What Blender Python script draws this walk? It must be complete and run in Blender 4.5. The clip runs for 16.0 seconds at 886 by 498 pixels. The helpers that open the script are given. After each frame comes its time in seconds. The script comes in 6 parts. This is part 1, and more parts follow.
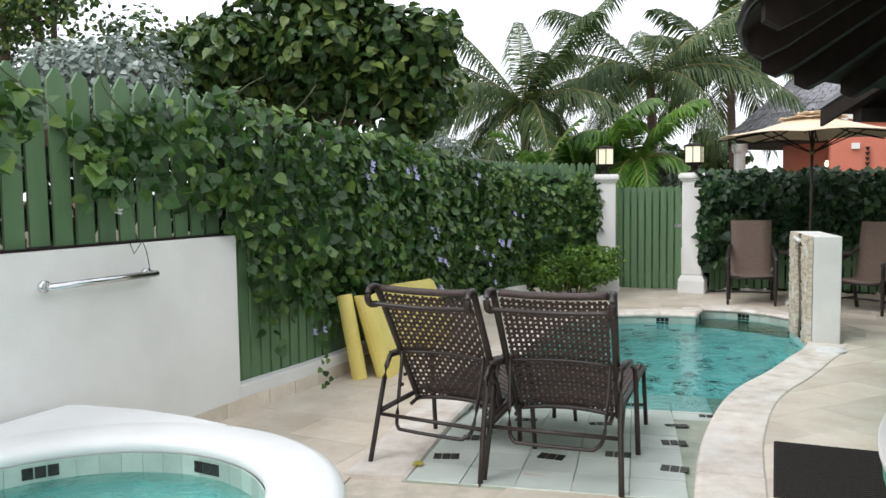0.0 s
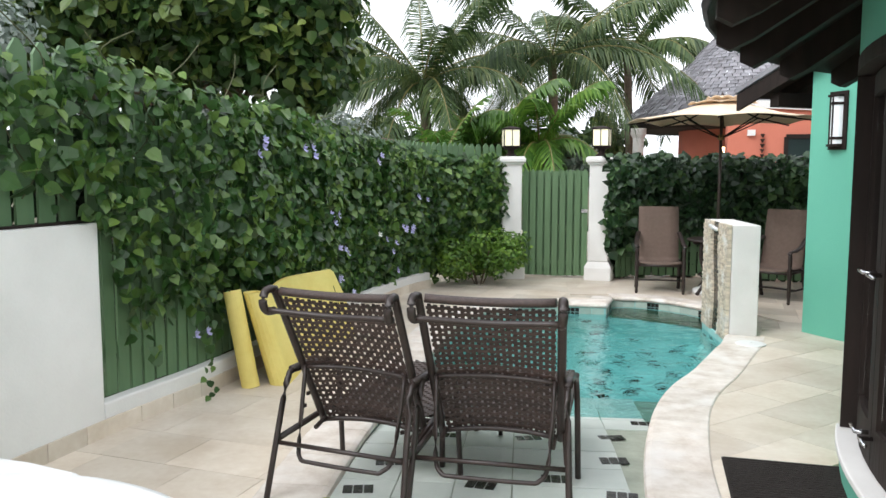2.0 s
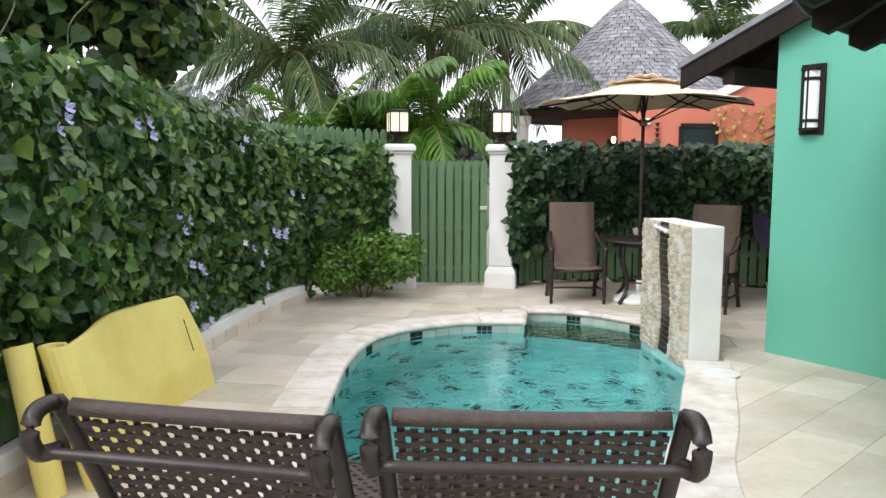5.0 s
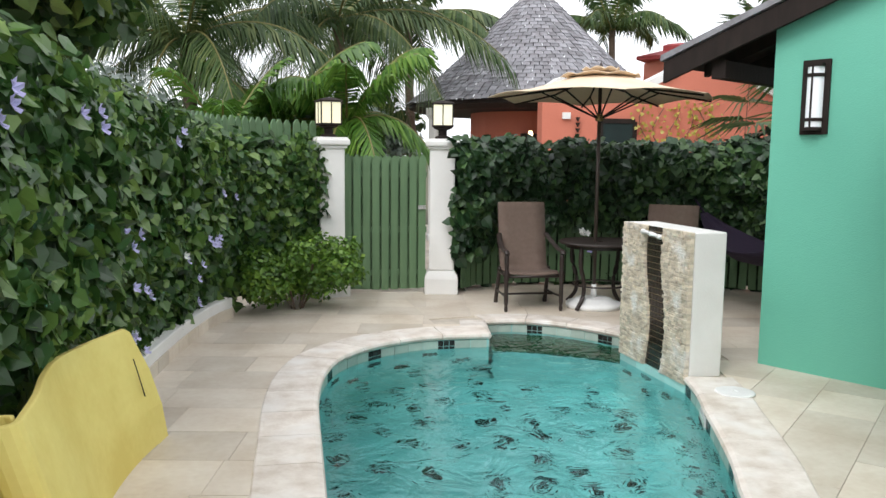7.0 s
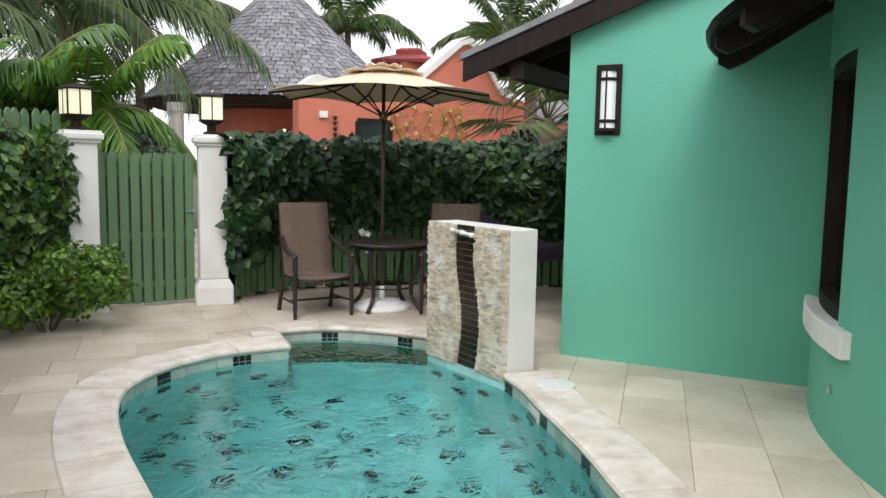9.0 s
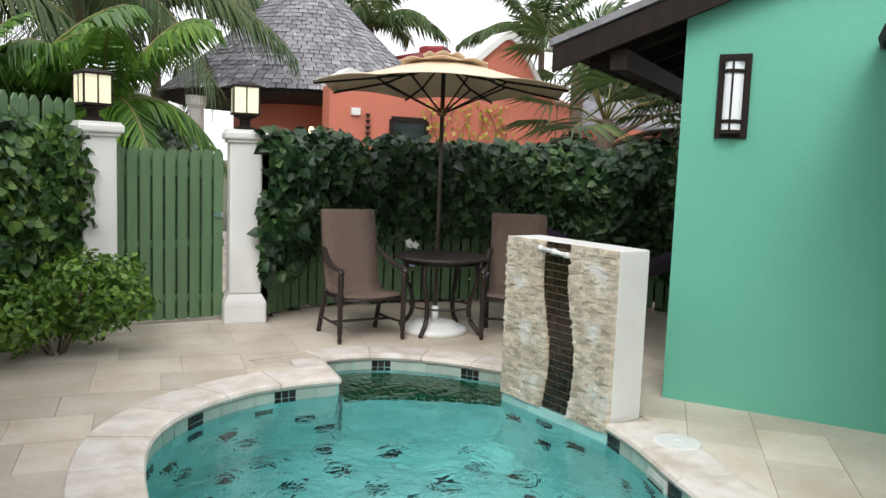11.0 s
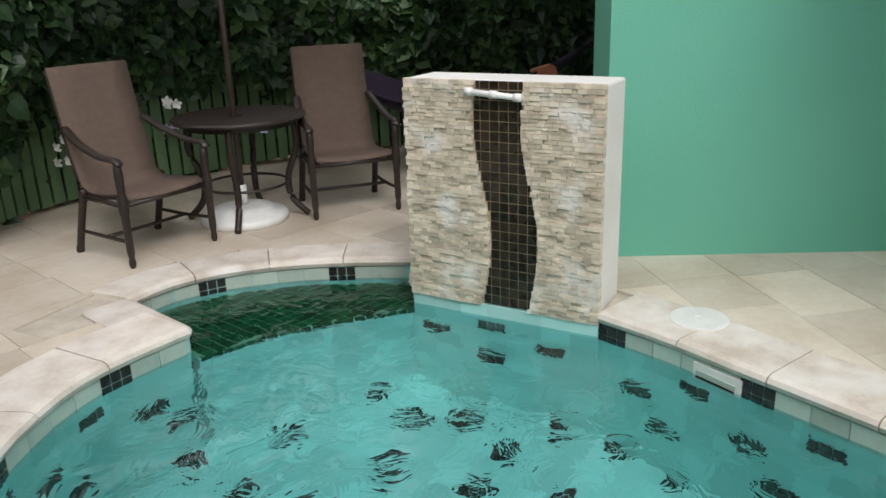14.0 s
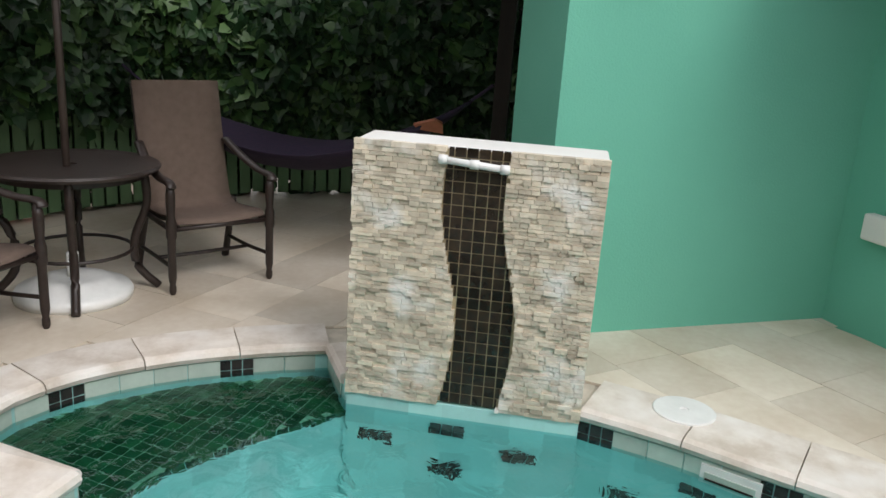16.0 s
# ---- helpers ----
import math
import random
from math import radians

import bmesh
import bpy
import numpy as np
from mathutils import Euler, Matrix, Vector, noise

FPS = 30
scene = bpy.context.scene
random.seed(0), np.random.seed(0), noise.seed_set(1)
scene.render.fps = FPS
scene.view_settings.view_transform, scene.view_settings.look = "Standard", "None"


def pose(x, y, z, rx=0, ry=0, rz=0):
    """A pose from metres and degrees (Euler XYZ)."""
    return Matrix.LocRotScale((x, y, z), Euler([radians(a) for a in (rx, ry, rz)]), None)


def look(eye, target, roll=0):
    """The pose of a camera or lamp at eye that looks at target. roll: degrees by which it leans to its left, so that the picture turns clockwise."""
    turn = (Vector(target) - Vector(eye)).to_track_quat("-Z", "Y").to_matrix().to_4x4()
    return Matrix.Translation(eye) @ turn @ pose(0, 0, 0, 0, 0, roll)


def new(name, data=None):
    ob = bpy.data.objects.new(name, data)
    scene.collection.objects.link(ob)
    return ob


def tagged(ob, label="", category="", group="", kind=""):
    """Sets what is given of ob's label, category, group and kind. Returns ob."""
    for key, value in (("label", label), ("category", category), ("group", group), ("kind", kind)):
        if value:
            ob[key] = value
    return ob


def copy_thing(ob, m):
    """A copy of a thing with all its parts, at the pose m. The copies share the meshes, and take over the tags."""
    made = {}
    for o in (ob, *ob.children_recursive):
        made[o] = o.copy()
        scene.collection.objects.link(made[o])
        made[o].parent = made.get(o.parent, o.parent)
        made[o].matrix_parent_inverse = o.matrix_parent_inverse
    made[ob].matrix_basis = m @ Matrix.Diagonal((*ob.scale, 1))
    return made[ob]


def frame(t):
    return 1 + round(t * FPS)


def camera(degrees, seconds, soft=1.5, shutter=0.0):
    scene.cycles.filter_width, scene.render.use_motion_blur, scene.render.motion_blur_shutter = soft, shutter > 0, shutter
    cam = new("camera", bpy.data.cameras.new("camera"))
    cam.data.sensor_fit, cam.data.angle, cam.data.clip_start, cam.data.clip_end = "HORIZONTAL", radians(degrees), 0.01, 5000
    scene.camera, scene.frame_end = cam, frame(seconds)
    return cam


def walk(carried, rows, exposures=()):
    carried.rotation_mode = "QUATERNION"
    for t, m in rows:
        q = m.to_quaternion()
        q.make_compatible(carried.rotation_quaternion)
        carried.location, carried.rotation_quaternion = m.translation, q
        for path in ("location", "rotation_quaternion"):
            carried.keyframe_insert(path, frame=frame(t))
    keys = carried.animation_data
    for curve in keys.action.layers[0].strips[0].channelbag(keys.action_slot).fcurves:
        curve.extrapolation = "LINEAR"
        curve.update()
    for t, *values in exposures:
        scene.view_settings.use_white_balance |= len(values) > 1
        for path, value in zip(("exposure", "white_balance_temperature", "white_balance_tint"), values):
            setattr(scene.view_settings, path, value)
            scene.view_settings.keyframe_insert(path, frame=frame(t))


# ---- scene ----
cam = camera(58.5, 16.0)
PATH = [
    (0, (1.86, 0.196, 1.585), (1.386, 2.134, 1.443), -0.8),
    (0.5, (1.822, 0.316, 1.548), (1.348, 2.257, 1.47), 0.2),
    (1, (1.844, 0.434, 1.544), (1.372, 2.372, 1.398), 0.8),
    (1.5, (1.749, 0.663, 1.564), (1.438, 2.629, 1.373), 1.6),
    (2, (1.57, 0.917, 1.604), (1.37, 2.898, 1.41), 0.1),
    (2.5, (1.538, 1.154, 1.575), (1.34, 3.136, 1.398), -0.1),
    (3, (1.522, 1.454, 1.59), (1.315, 3.433, 1.39), 0.1),
    (3.5, (1.317, 1.794, 1.547), (1.335, 3.779, 1.309), 0.6),
    (4, (1.226, 2.107, 1.54), (1.421, 4.079, 1.27), 0.3),
    (4.2, (1.225, 2.282, 1.556), (1.386, 4.264, 1.346), 0.1),
    (6.3, (0.702, 3.384, 1.586), (0.99, 5.352, 1.376), 1.5),
    (6.5, (0.643, 3.519, 1.596), (1.017, 5.474, 1.405), 0.8),
    (7, (0.36, 3.739, 1.625), (0.859, 5.661, 1.394), 0.6),
    (7.5, (0.147, 3.966, 1.621), (0.785, 5.848, 1.394), -2.2),
    (8, (-0.011, 4.166, 1.582), (0.841, 5.961, 1.351), -2.3),
    (8.5, (-0.105, 4.27, 1.571), (0.966, 5.938, 1.307), -2.2),
    (9, (-0.149, 4.366, 1.581), (0.988, 5.997, 1.364), 1.0),
    (9.5, (-0.103, 4.576, 1.608), (0.977, 6.249, 1.423), -1.2),
    (9.7, (-0.082, 4.693, 1.613), (0.991, 6.37, 1.423), 1.3),
    (11.8, (-0.012, 6.192, 1.556), (1.21, 7.757, 1.313), 1.6),
    (12, (-0.002, 6.374, 1.588), (1.3, 7.869, 1.322), 0.8),
    (12.5, (0.106, 6.75, 1.546), (1.505, 8.159, 1.304), 1.2),
    (13, (0.133, 7.106, 1.392), (1.683, 8.346, 1.141), 3.3),
    (13.5, (0.16, 7.515, 1.564), (1.783, 8.513, 0.955), -0.7),
    (14, (0.173, 7.78, 1.534), (1.818, 8.723, 0.897), -1.9),
    (14.5, (0.209, 8.051, 1.523), (1.926, 8.804, 0.828), 0.3),
    (15, (0.243, 8.329, 1.525), (1.996, 8.876, 0.731), -0.8),
    (15.5, (0.359, 8.673, 1.553), (2.182, 9.135, 0.87), 1.2),
    (16, (0.415, 9.035, 1.568), (2.315, 9.332, 1.021), 3.9),
]
walk(cam, [(t, look(eye, target, roll)) for t, eye, target, roll in PATH],
     [(0.0, 0.03, 6300, 12), (1.0, 0.16, 6300, 12), (2.0, 0.28, 6300, 12), (4.0, 0.32, 6300, 12), (6.0, 0.22, 6350, 12), (7.5, 0.1, 6400, 12), (9.0, 0.0, 6450, 12), (12.5, 0.03, 6500, 12), (13.3, 0.0, 6550, 12), (14.0, -0.14, 6550, 13), (15.0, -0.16, 6550, 14), (16.0, -0.08, 6500, 13)])

# ---- world, light ----
world = bpy.data.worlds.new("overcast")
scene.world = world
world.use_nodes = True
wt = world.node_tree
wt.nodes.clear()
w_out = wt.nodes.new("ShaderNodeOutputWorld")
w_bg = wt.nodes.new("ShaderNodeBackground")
w_sky = wt.nodes.new("ShaderNodeTexSky")
w_sky.sky_type, w_sky.sun_disc = "NISHITA", False
w_sky.sun_elevation, w_sky.sun_rotation = radians(45), radians(223)
w_sky.dust_density = 4.0
w_sat = wt.nodes.new("ShaderNodeHueSaturation")
w_sat.inputs["Saturation"].default_value = 0.12
w_mix = wt.nodes.new("ShaderNodeMix")
w_mix.data_type = "RGBA"
w_mix.inputs["Factor"].default_value = 0.72
w_mix.inputs["B"].default_value = (11.4, 11.7, 12.0, 1)
w_bg.inputs["Strength"].default_value = 0.15
wt.links.new(w_sky.outputs["Color"], w_sat.inputs["Color"])
wt.links.new(w_sat.outputs["Color"], w_mix.inputs["A"])
wt.links.new(w_mix.outputs["Result"], w_bg.inputs["Color"])
wt.links.new(w_bg.outputs["Background"], w_out.inputs["Surface"])
sun = new("sun", bpy.data.lights.new("sun", "SUN"))
sun.data.energy, sun.data.angle, sun.data.color = 1.3, radians(25), (1.0, 0.98, 0.95)
sun.matrix_world = look((-11, -7, 19), (2, 7, 0))

# ---- materials ----
MATS = {}


def mat(name, colour, colour2=None, rough=0.6, metal=0.0, scale=6.0, bump=0.15, bump_scale=40.0, rand=0.0, island=0.0, spec=0.5, stretch=(1, 1, 1), fine=0.25):
    """A procedural surface: two scales of colour noise, fine relief, variation by object or by island."""
    if name in MATS:
        return MATS[name]
    m = bpy.data.materials.new(name)
    m.use_nodes = True
    nt = m.node_tree
    b = nt.nodes["Principled BSDF"]
    co = nt.nodes.new("ShaderNodeNewGeometry")
    mp = nt.nodes.new("ShaderNodeMapping")
    mp.inputs["Scale"].default_value = stretch
    nt.links.new(co.outputs["Position"], mp.inputs["Vector"])
    n1 = nt.nodes.new("ShaderNodeTexNoise")
    n1.inputs["Scale"].default_value, n1.inputs["Detail"].default_value = scale, 6
    n2 = nt.nodes.new("ShaderNodeTexNoise")
    n2.inputs["Scale"].default_value, n2.inputs["Detail"].default_value = bump_scale, 4
    for n in (n1, n2):
        nt.links.new(mp.outputs["Vector"], n.inputs["Vector"])
    ramp = nt.nodes.new("ShaderNodeValToRGB")
    c2 = colour2 or tuple(c * 0.72 for c in colour)
    ramp.color_ramp.elements[0].position, ramp.color_ramp.elements[1].position = 0.3, 0.7
    ramp.color_ramp.elements[0].color, ramp.color_ramp.elements[1].color = (*c2, 1), (*colour, 1)
    add = nt.nodes.new("ShaderNodeMath")
    add.operation = "MULTIPLY_ADD"
    add.inputs[1].default_value = fine
    nt.links.new(n2.outputs["Fac"], add.inputs[0])
    nt.links.new(n1.outputs["Fac"], add.inputs[2])
    sub = nt.nodes.new("ShaderNodeMath")
    sub.operation = "SUBTRACT"
    sub.inputs[1].default_value = fine * 0.5
    nt.links.new(add.outputs[0], sub.inputs[0])
    nt.links.new(sub.outputs[0], ramp.inputs["Fac"])
    out = ramp.outputs["Color"]
    if rand or island:
        hs = nt.nodes.new("ShaderNodeHueSaturation")
        mr = nt.nodes.new("ShaderNodeMapRange")
        amount = rand or island
        mr.inputs["To Min"].default_value, mr.inputs["To Max"].default_value = 1 - amount, 1 + amount
        if rand:
            oi = nt.nodes.new("ShaderNodeObjectInfo")
            nt.links.new(oi.outputs["Random"], mr.inputs["Value"])
        else:
            nt.links.new(co.outputs["Random Per Island"], mr.inputs["Value"])
        nt.links.new(mr.outputs["Result"], hs.inputs["Value"])
        nt.links.new(out, hs.inputs["Color"])
        out = hs.outputs["Color"]
    nt.links.new(out, b.inputs["Base Color"])
    b.inputs["Roughness"].default_value, b.inputs["Metallic"].default_value = rough, metal
    b.inputs["Specular IOR Level"].default_value = spec
    if bump:
        bp = nt.nodes.new("ShaderNodeBump")
        bp.inputs["Strength"].default_value, bp.inputs["Distance"].default_value = bump, 0.01
        nt.links.new(n2.outputs["Fac"], bp.inputs["Height"])
        nt.links.new(bp.outputs["Normal"], b.inputs["Normal"])
    MATS[name] = m
    return m


def leaf_mat(name, dark, mid, light, rough=0.42, through_light=0.22):
    """Foliage: the tone changes from leaf to leaf, and some light passes through."""
    m = bpy.data.materials.new(name)
    m.use_nodes = True
    nt = m.node_tree
    b = nt.nodes["Principled BSDF"]
    g = nt.nodes.new("ShaderNodeNewGeometry")
    ramp = nt.nodes.new("ShaderNodeValToRGB")
    e = ramp.color_ramp.elements
    e[0].color, e[1].color = (*dark, 1), (*light, 1)
    k = e.new(0.55)
    k.color = (*mid, 1)
    n = nt.nodes.new("ShaderNodeTexNoise")
    n.inputs["Scale"].default_value = 1.3
    nt.links.new(g.outputs["Position"], n.inputs["Vector"])
    mx = nt.nodes.new("ShaderNodeMath")
    mx.operation = "MULTIPLY_ADD"
    mx.inputs[1].default_value = 0.75
    nt.links.new(g.outputs["Random Per Island"], mx.inputs[0])
    sc = nt.nodes.new("ShaderNodeMath")
    sc.operation = "MULTIPLY_ADD"
    sc.inputs[1].default_value, sc.inputs[2].default_value = 0.8, -0.25
    nt.links.new(n.outputs["Fac"], sc.inputs[0])
    nt.links.new(sc.outputs[0], mx.inputs[2])
    nt.links.new(mx.outputs[0], ramp.inputs["Fac"])
    nt.links.new(ramp.outputs["Color"], b.inputs["Base Color"])
    b.inputs["Roughness"].default_value = rough
    tr = nt.nodes.new("ShaderNodeBsdfTranslucent")
    nt.links.new(ramp.outputs["Color"], tr.inputs["Color"])
    mix = nt.nodes.new("ShaderNodeMixShader")
    mix.inputs[0].default_value = through_light
    nt.links.new(b.outputs[0], mix.inputs[1])
    nt.links.new(tr.outputs[0], mix.inputs[2])
    nt.links.new(mix.outputs[0], nt.nodes["Material Output"].inputs["Surface"])
    return m


M_TRAV = mat("travertine", (0.72, 0.65, 0.55), (0.58, 0.49, 0.385), rough=0.5, scale=2.2, bump=0.1, bump_scale=22, rand=0.13, fine=0.35)
M_GROUT = mat("grout", (0.64, 0.57, 0.47), rough=0.9, scale=8)
M_COPING = mat("coping_stone", (0.80, 0.74, 0.67), (0.58, 0.50, 0.42), rough=0.62, scale=6, bump=0.3, bump_scale=45, rand=0.09)
M_WHITE = mat("white_render", (0.82, 0.81, 0.78), (0.7, 0.69, 0.66), rough=0.8, scale=1.6, bump=0.25, bump_scale=70, fine=0.12)
M_WHITE_GLOSS = mat("white_plaster_rim", (0.86, 0.86, 0.85), (0.78, 0.78, 0.77), rough=0.4, scale=3, bump=0.08)
M_GREENWALL = mat("green_render", (0.145, 0.47, 0.345), (0.122, 0.42, 0.305), rough=0.75, scale=0.9, bump=0.22, bump_scale=90, fine=0.2)
M_PICKET = mat("green_picket_paint", (0.118, 0.205, 0.098), (0.092, 0.168, 0.08), rough=0.6, scale=9, bump=0.2, stretch=(1, 1, 0.15), rand=0.12)
M_DARKWOOD = mat("dark_stained_wood", (0.022, 0.014, 0.011), (0.012, 0.008, 0.006), rough=0.7, spec=0.25, scale=12, bump=0.3, stretch=(1, 1, 0.2))
M_BROWN = mat("brown_metal", (0.03, 0.019, 0.015), (0.018, 0.011, 0.009), rough=0.42, scale=30, bump=0.12, bump_scale=120)
M_WICKER = mat("brown_wicker", (0.06, 0.038, 0.031), (0.036, 0.023, 0.019), rough=0.45, scale=60, bump=0.4, bump_scale=240, island=0.25)
M_SLING = mat("taupe_sling_fabric", (0.165, 0.115, 0.09), (0.135, 0.094, 0.073), rough=0.85, scale=25, bump=0.5, bump_scale=420)
M_CANVAS = mat("beige_canvas", (0.75, 0.61, 0.45), (0.66, 0.52, 0.37), rough=0.9, scale=3, bump=0.2, bump_scale=200)
M_YELLOW = mat("yellow_foam", (0.83, 0.70, 0.22), (0.73, 0.58, 0.15), rough=0.75, scale=2.5, bump=0.12, bump_scale=30)
M_RED = mat("red_render", (0.62, 0.205, 0.135), (0.53, 0.165, 0.105), rough=0.85, scale=0.8, bump=0.2)
M_SHINGLE = mat("weathered_shingle", (0.30, 0.30, 0.32), (0.19, 0.18, 0.19), rough=0.85, scale=5, bump=0.4, island=0.28)
M_CHROME = mat("chrome", (0.75, 0.75, 0.76), (0.6, 0.6, 0.62), rough=0.15, metal=1.0, bump=0)
M_PLASTIC = mat("white_plastic", (0.82, 0.82, 0.8), (0.72, 0.72, 0.7), rough=0.4, scale=8, bump=0.05)
M_BLACKTILE = mat("dark_mosaic", (0.03, 0.028, 0.026), (0.014, 0.013, 0.012), rough=0.25, scale=30, bump=0.1, island=0.4)
M_TILE = mat("pale_pool_tile", (0.50, 0.60, 0.53), (0.38, 0.48, 0.42), rough=0.3, scale=6, bump=0.08, rand=0.14)
M_POOL = mat("pool_plaster_tile", (0.42, 0.72, 0.69), (0.34, 0.62, 0.59), rough=0.5, scale=2.2, bump=0.1)
M_SHELF = mat("shelf_tile", (0.66, 0.70, 0.65), (0.56, 0.61, 0.56), rough=0.3, scale=4, bump=0.08, rand=0.1)
M_GREENTILE = mat("green_mosaic", (0.012, 0.085, 0.03), (0.006, 0.05, 0.018), rough=0.25, scale=14, bump=0.1, island=0.4)
M_GREENBED = mat("green_grout", (0.20, 0.36, 0.24), rough=0.8)
M_PALEGROUT = mat("pale_grout", (0.42, 0.45, 0.36), rough=0.8)
M_STONE = mat("split_face_stone", (0.72, 0.64, 0.51), (0.50, 0.43, 0.33), rough=0.85, scale=9, bump=0.6, bump_scale=55, island=0.24)
M_MAT = mat("brown_door_mat", (0.026, 0.019, 0.016), (0.016, 0.012, 0.01), rough=0.95, scale=40, bump=0.8, bump_scale=160)
M_HAMMOCK = mat("navy_hammock_cloth", (0.012, 0.010, 0.028), (0.03, 0.014, 0.035), rough=0.9, scale=30, bump=0.4, stretch=(1, 1, 8))
M_BARK = mat("palm_bark", (0.17, 0.12, 0.085), (0.09, 0.065, 0.045), rough=0.9, scale=8, bump=0.7, stretch=(1, 1, 4))
M_SOIL = mat("dark_soil", (0.035, 0.026, 0.018), rough=1, scale=6, bump=0.8)
M_EARTH = mat("ground_cover", (0.06, 0.075, 0.03), (0.1, 0.08, 0.05), rough=1, scale=0.6, bump=0.6)
M_TERRA = mat("terracotta_leather", (0.34, 0.12, 0.06), rough=0.7, scale=12)
M_LEAF = leaf_mat("vine_leaf", (0.014, 0.042, 0.010), (0.05, 0.125, 0.026), (0.20, 0.31, 0.065), rough=0.38)
M_TREE = leaf_mat("tree_leaf", (0.012, 0.033, 0.008), (0.048, 0.108, 0.024), (0.22, 0.28, 0.065))
M_VINESTEM = mat("vine_stem", (0.10, 0.11, 0.045), (0.07, 0.07, 0.035), rough=0.8, scale=20)
# Dark green of the far shrubs; in the inner vine layers it paints shade.
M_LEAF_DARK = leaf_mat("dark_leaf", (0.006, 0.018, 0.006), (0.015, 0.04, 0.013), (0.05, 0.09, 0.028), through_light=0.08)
# Darker copy of the vine leaf; back-fence shade is put into its colour.
M_LEAF_BACK_SHADE = leaf_mat("shaded_back_vine_leaf", (0.007, 0.024, 0.008), (0.02, 0.058, 0.018), (0.085, 0.16, 0.045), rough=0.45, through_light=0.12)
M_BUSH = leaf_mat("bush_leaf", (0.035, 0.09, 0.012), (0.105, 0.22, 0.026), (0.25, 0.39, 0.055), through_light=0.22)
M_PALM = leaf_mat("palm_leaflet", (0.022, 0.05, 0.012), (0.052, 0.10, 0.026), (0.15, 0.19, 0.06), rough=0.5)
M_ARECA = leaf_mat("areca_leaflet", (0.04, 0.11, 0.015), (0.085, 0.2, 0.025), (0.2, 0.34, 0.05), through_light=0.3)
M_SILVER = leaf_mat("silver_leaf", (0.12, 0.16, 0.13), (0.26, 0.32, 0.28), (0.45, 0.5, 0.46))
M_PETAL = leaf_mat("lilac_petal", (0.42, 0.40, 0.72), (0.55, 0.52, 0.82), (0.8, 0.78, 0.95))
M_WHITEPETAL = leaf_mat("white_petal", (0.75, 0.75, 0.72), (0.82, 0.82, 0.8), (0.9, 0.9, 0.88))
M_YELLOWLEAF = leaf_mat("yellow_leaf", (0.3, 0.26, 0.04), (0.42, 0.36, 0.06), (0.5, 0.42, 0.1))


def snap_tiles(m, size, amount):
    """Changes the tone of a surface tile by tile."""
    nt = m.node_tree
    b = nt.nodes["Principled BSDF"]
    src = b.inputs["Base Color"].links[0].from_socket
    g = nt.nodes.new("ShaderNodeNewGeometry")
    sn = nt.nodes.new("ShaderNodeVectorMath")
    sn.operation = "SNAP"
    sn.inputs[1].default_value = (size, size, size)
    wn = nt.nodes.new("ShaderNodeTexWhiteNoise")
    mr = nt.nodes.new("ShaderNodeMapRange")
    mr.inputs["To Min"].default_value, mr.inputs["To Max"].default_value = 1 - amount, 1 + amount
    hs = nt.nodes.new("ShaderNodeHueSaturation")
    nt.links.new(g.outputs["Position"], sn.inputs[0])
    nt.links.new(sn.outputs["Vector"], wn.inputs["Vector"])
    nt.links.new(wn.outputs["Value"], mr.inputs["Value"])
    nt.links.new(mr.outputs["Result"], hs.inputs["Value"])
    nt.links.new(src, hs.inputs["Color"])
    nt.links.new(hs.outputs["Color"], b.inputs["Base Color"])


snap_tiles(M_POOL, 0.153, 0.14)


def bloom(m, colour, scale, start, full):
    """Adds patches of pale mineral deposit to a surface."""
    nt = m.node_tree
    b = nt.nodes["Principled BSDF"]
    src = b.inputs["Base Color"].links[0].from_socket
    g = nt.nodes.new("ShaderNodeNewGeometry")
    n = nt.nodes.new("ShaderNodeTexNoise")
    n.inputs["Scale"].default_value, n.inputs["Detail"].default_value = scale, 7
    mr = nt.nodes.new("ShaderNodeMapRange")
    mr.inputs["From Min"].default_value, mr.inputs["From Max"].default_value = start, full
    mx = nt.nodes.new("ShaderNodeMix")
    mx.data_type = "RGBA"
    mx.inputs["B"].default_value = (*colour, 1)
    nt.links.new(g.outputs["Position"], n.inputs["Vector"])
    nt.links.new(n.outputs["Fac"], mr.inputs["Value"])
    nt.links.new(mr.outputs["Result"], mx.inputs["Factor"])
    nt.links.new(src, mx.inputs["A"])
    nt.links.new(mx.outputs["Result"], b.inputs["Base Color"])


bloom(M_STONE, (0.78, 0.76, 0.71), 4.5, 0.54, 0.68)
bloom(M_COPING, (0.80, 0.76, 0.71), 3.2, 0.5, 0.7)
bloom(M_TRAV, (0.50, 0.41, 0.30), 1.3, 0.56, 0.8)
bloom(M_WHITE, (0.60, 0.585, 0.54), 1.1, 0.58, 0.95)


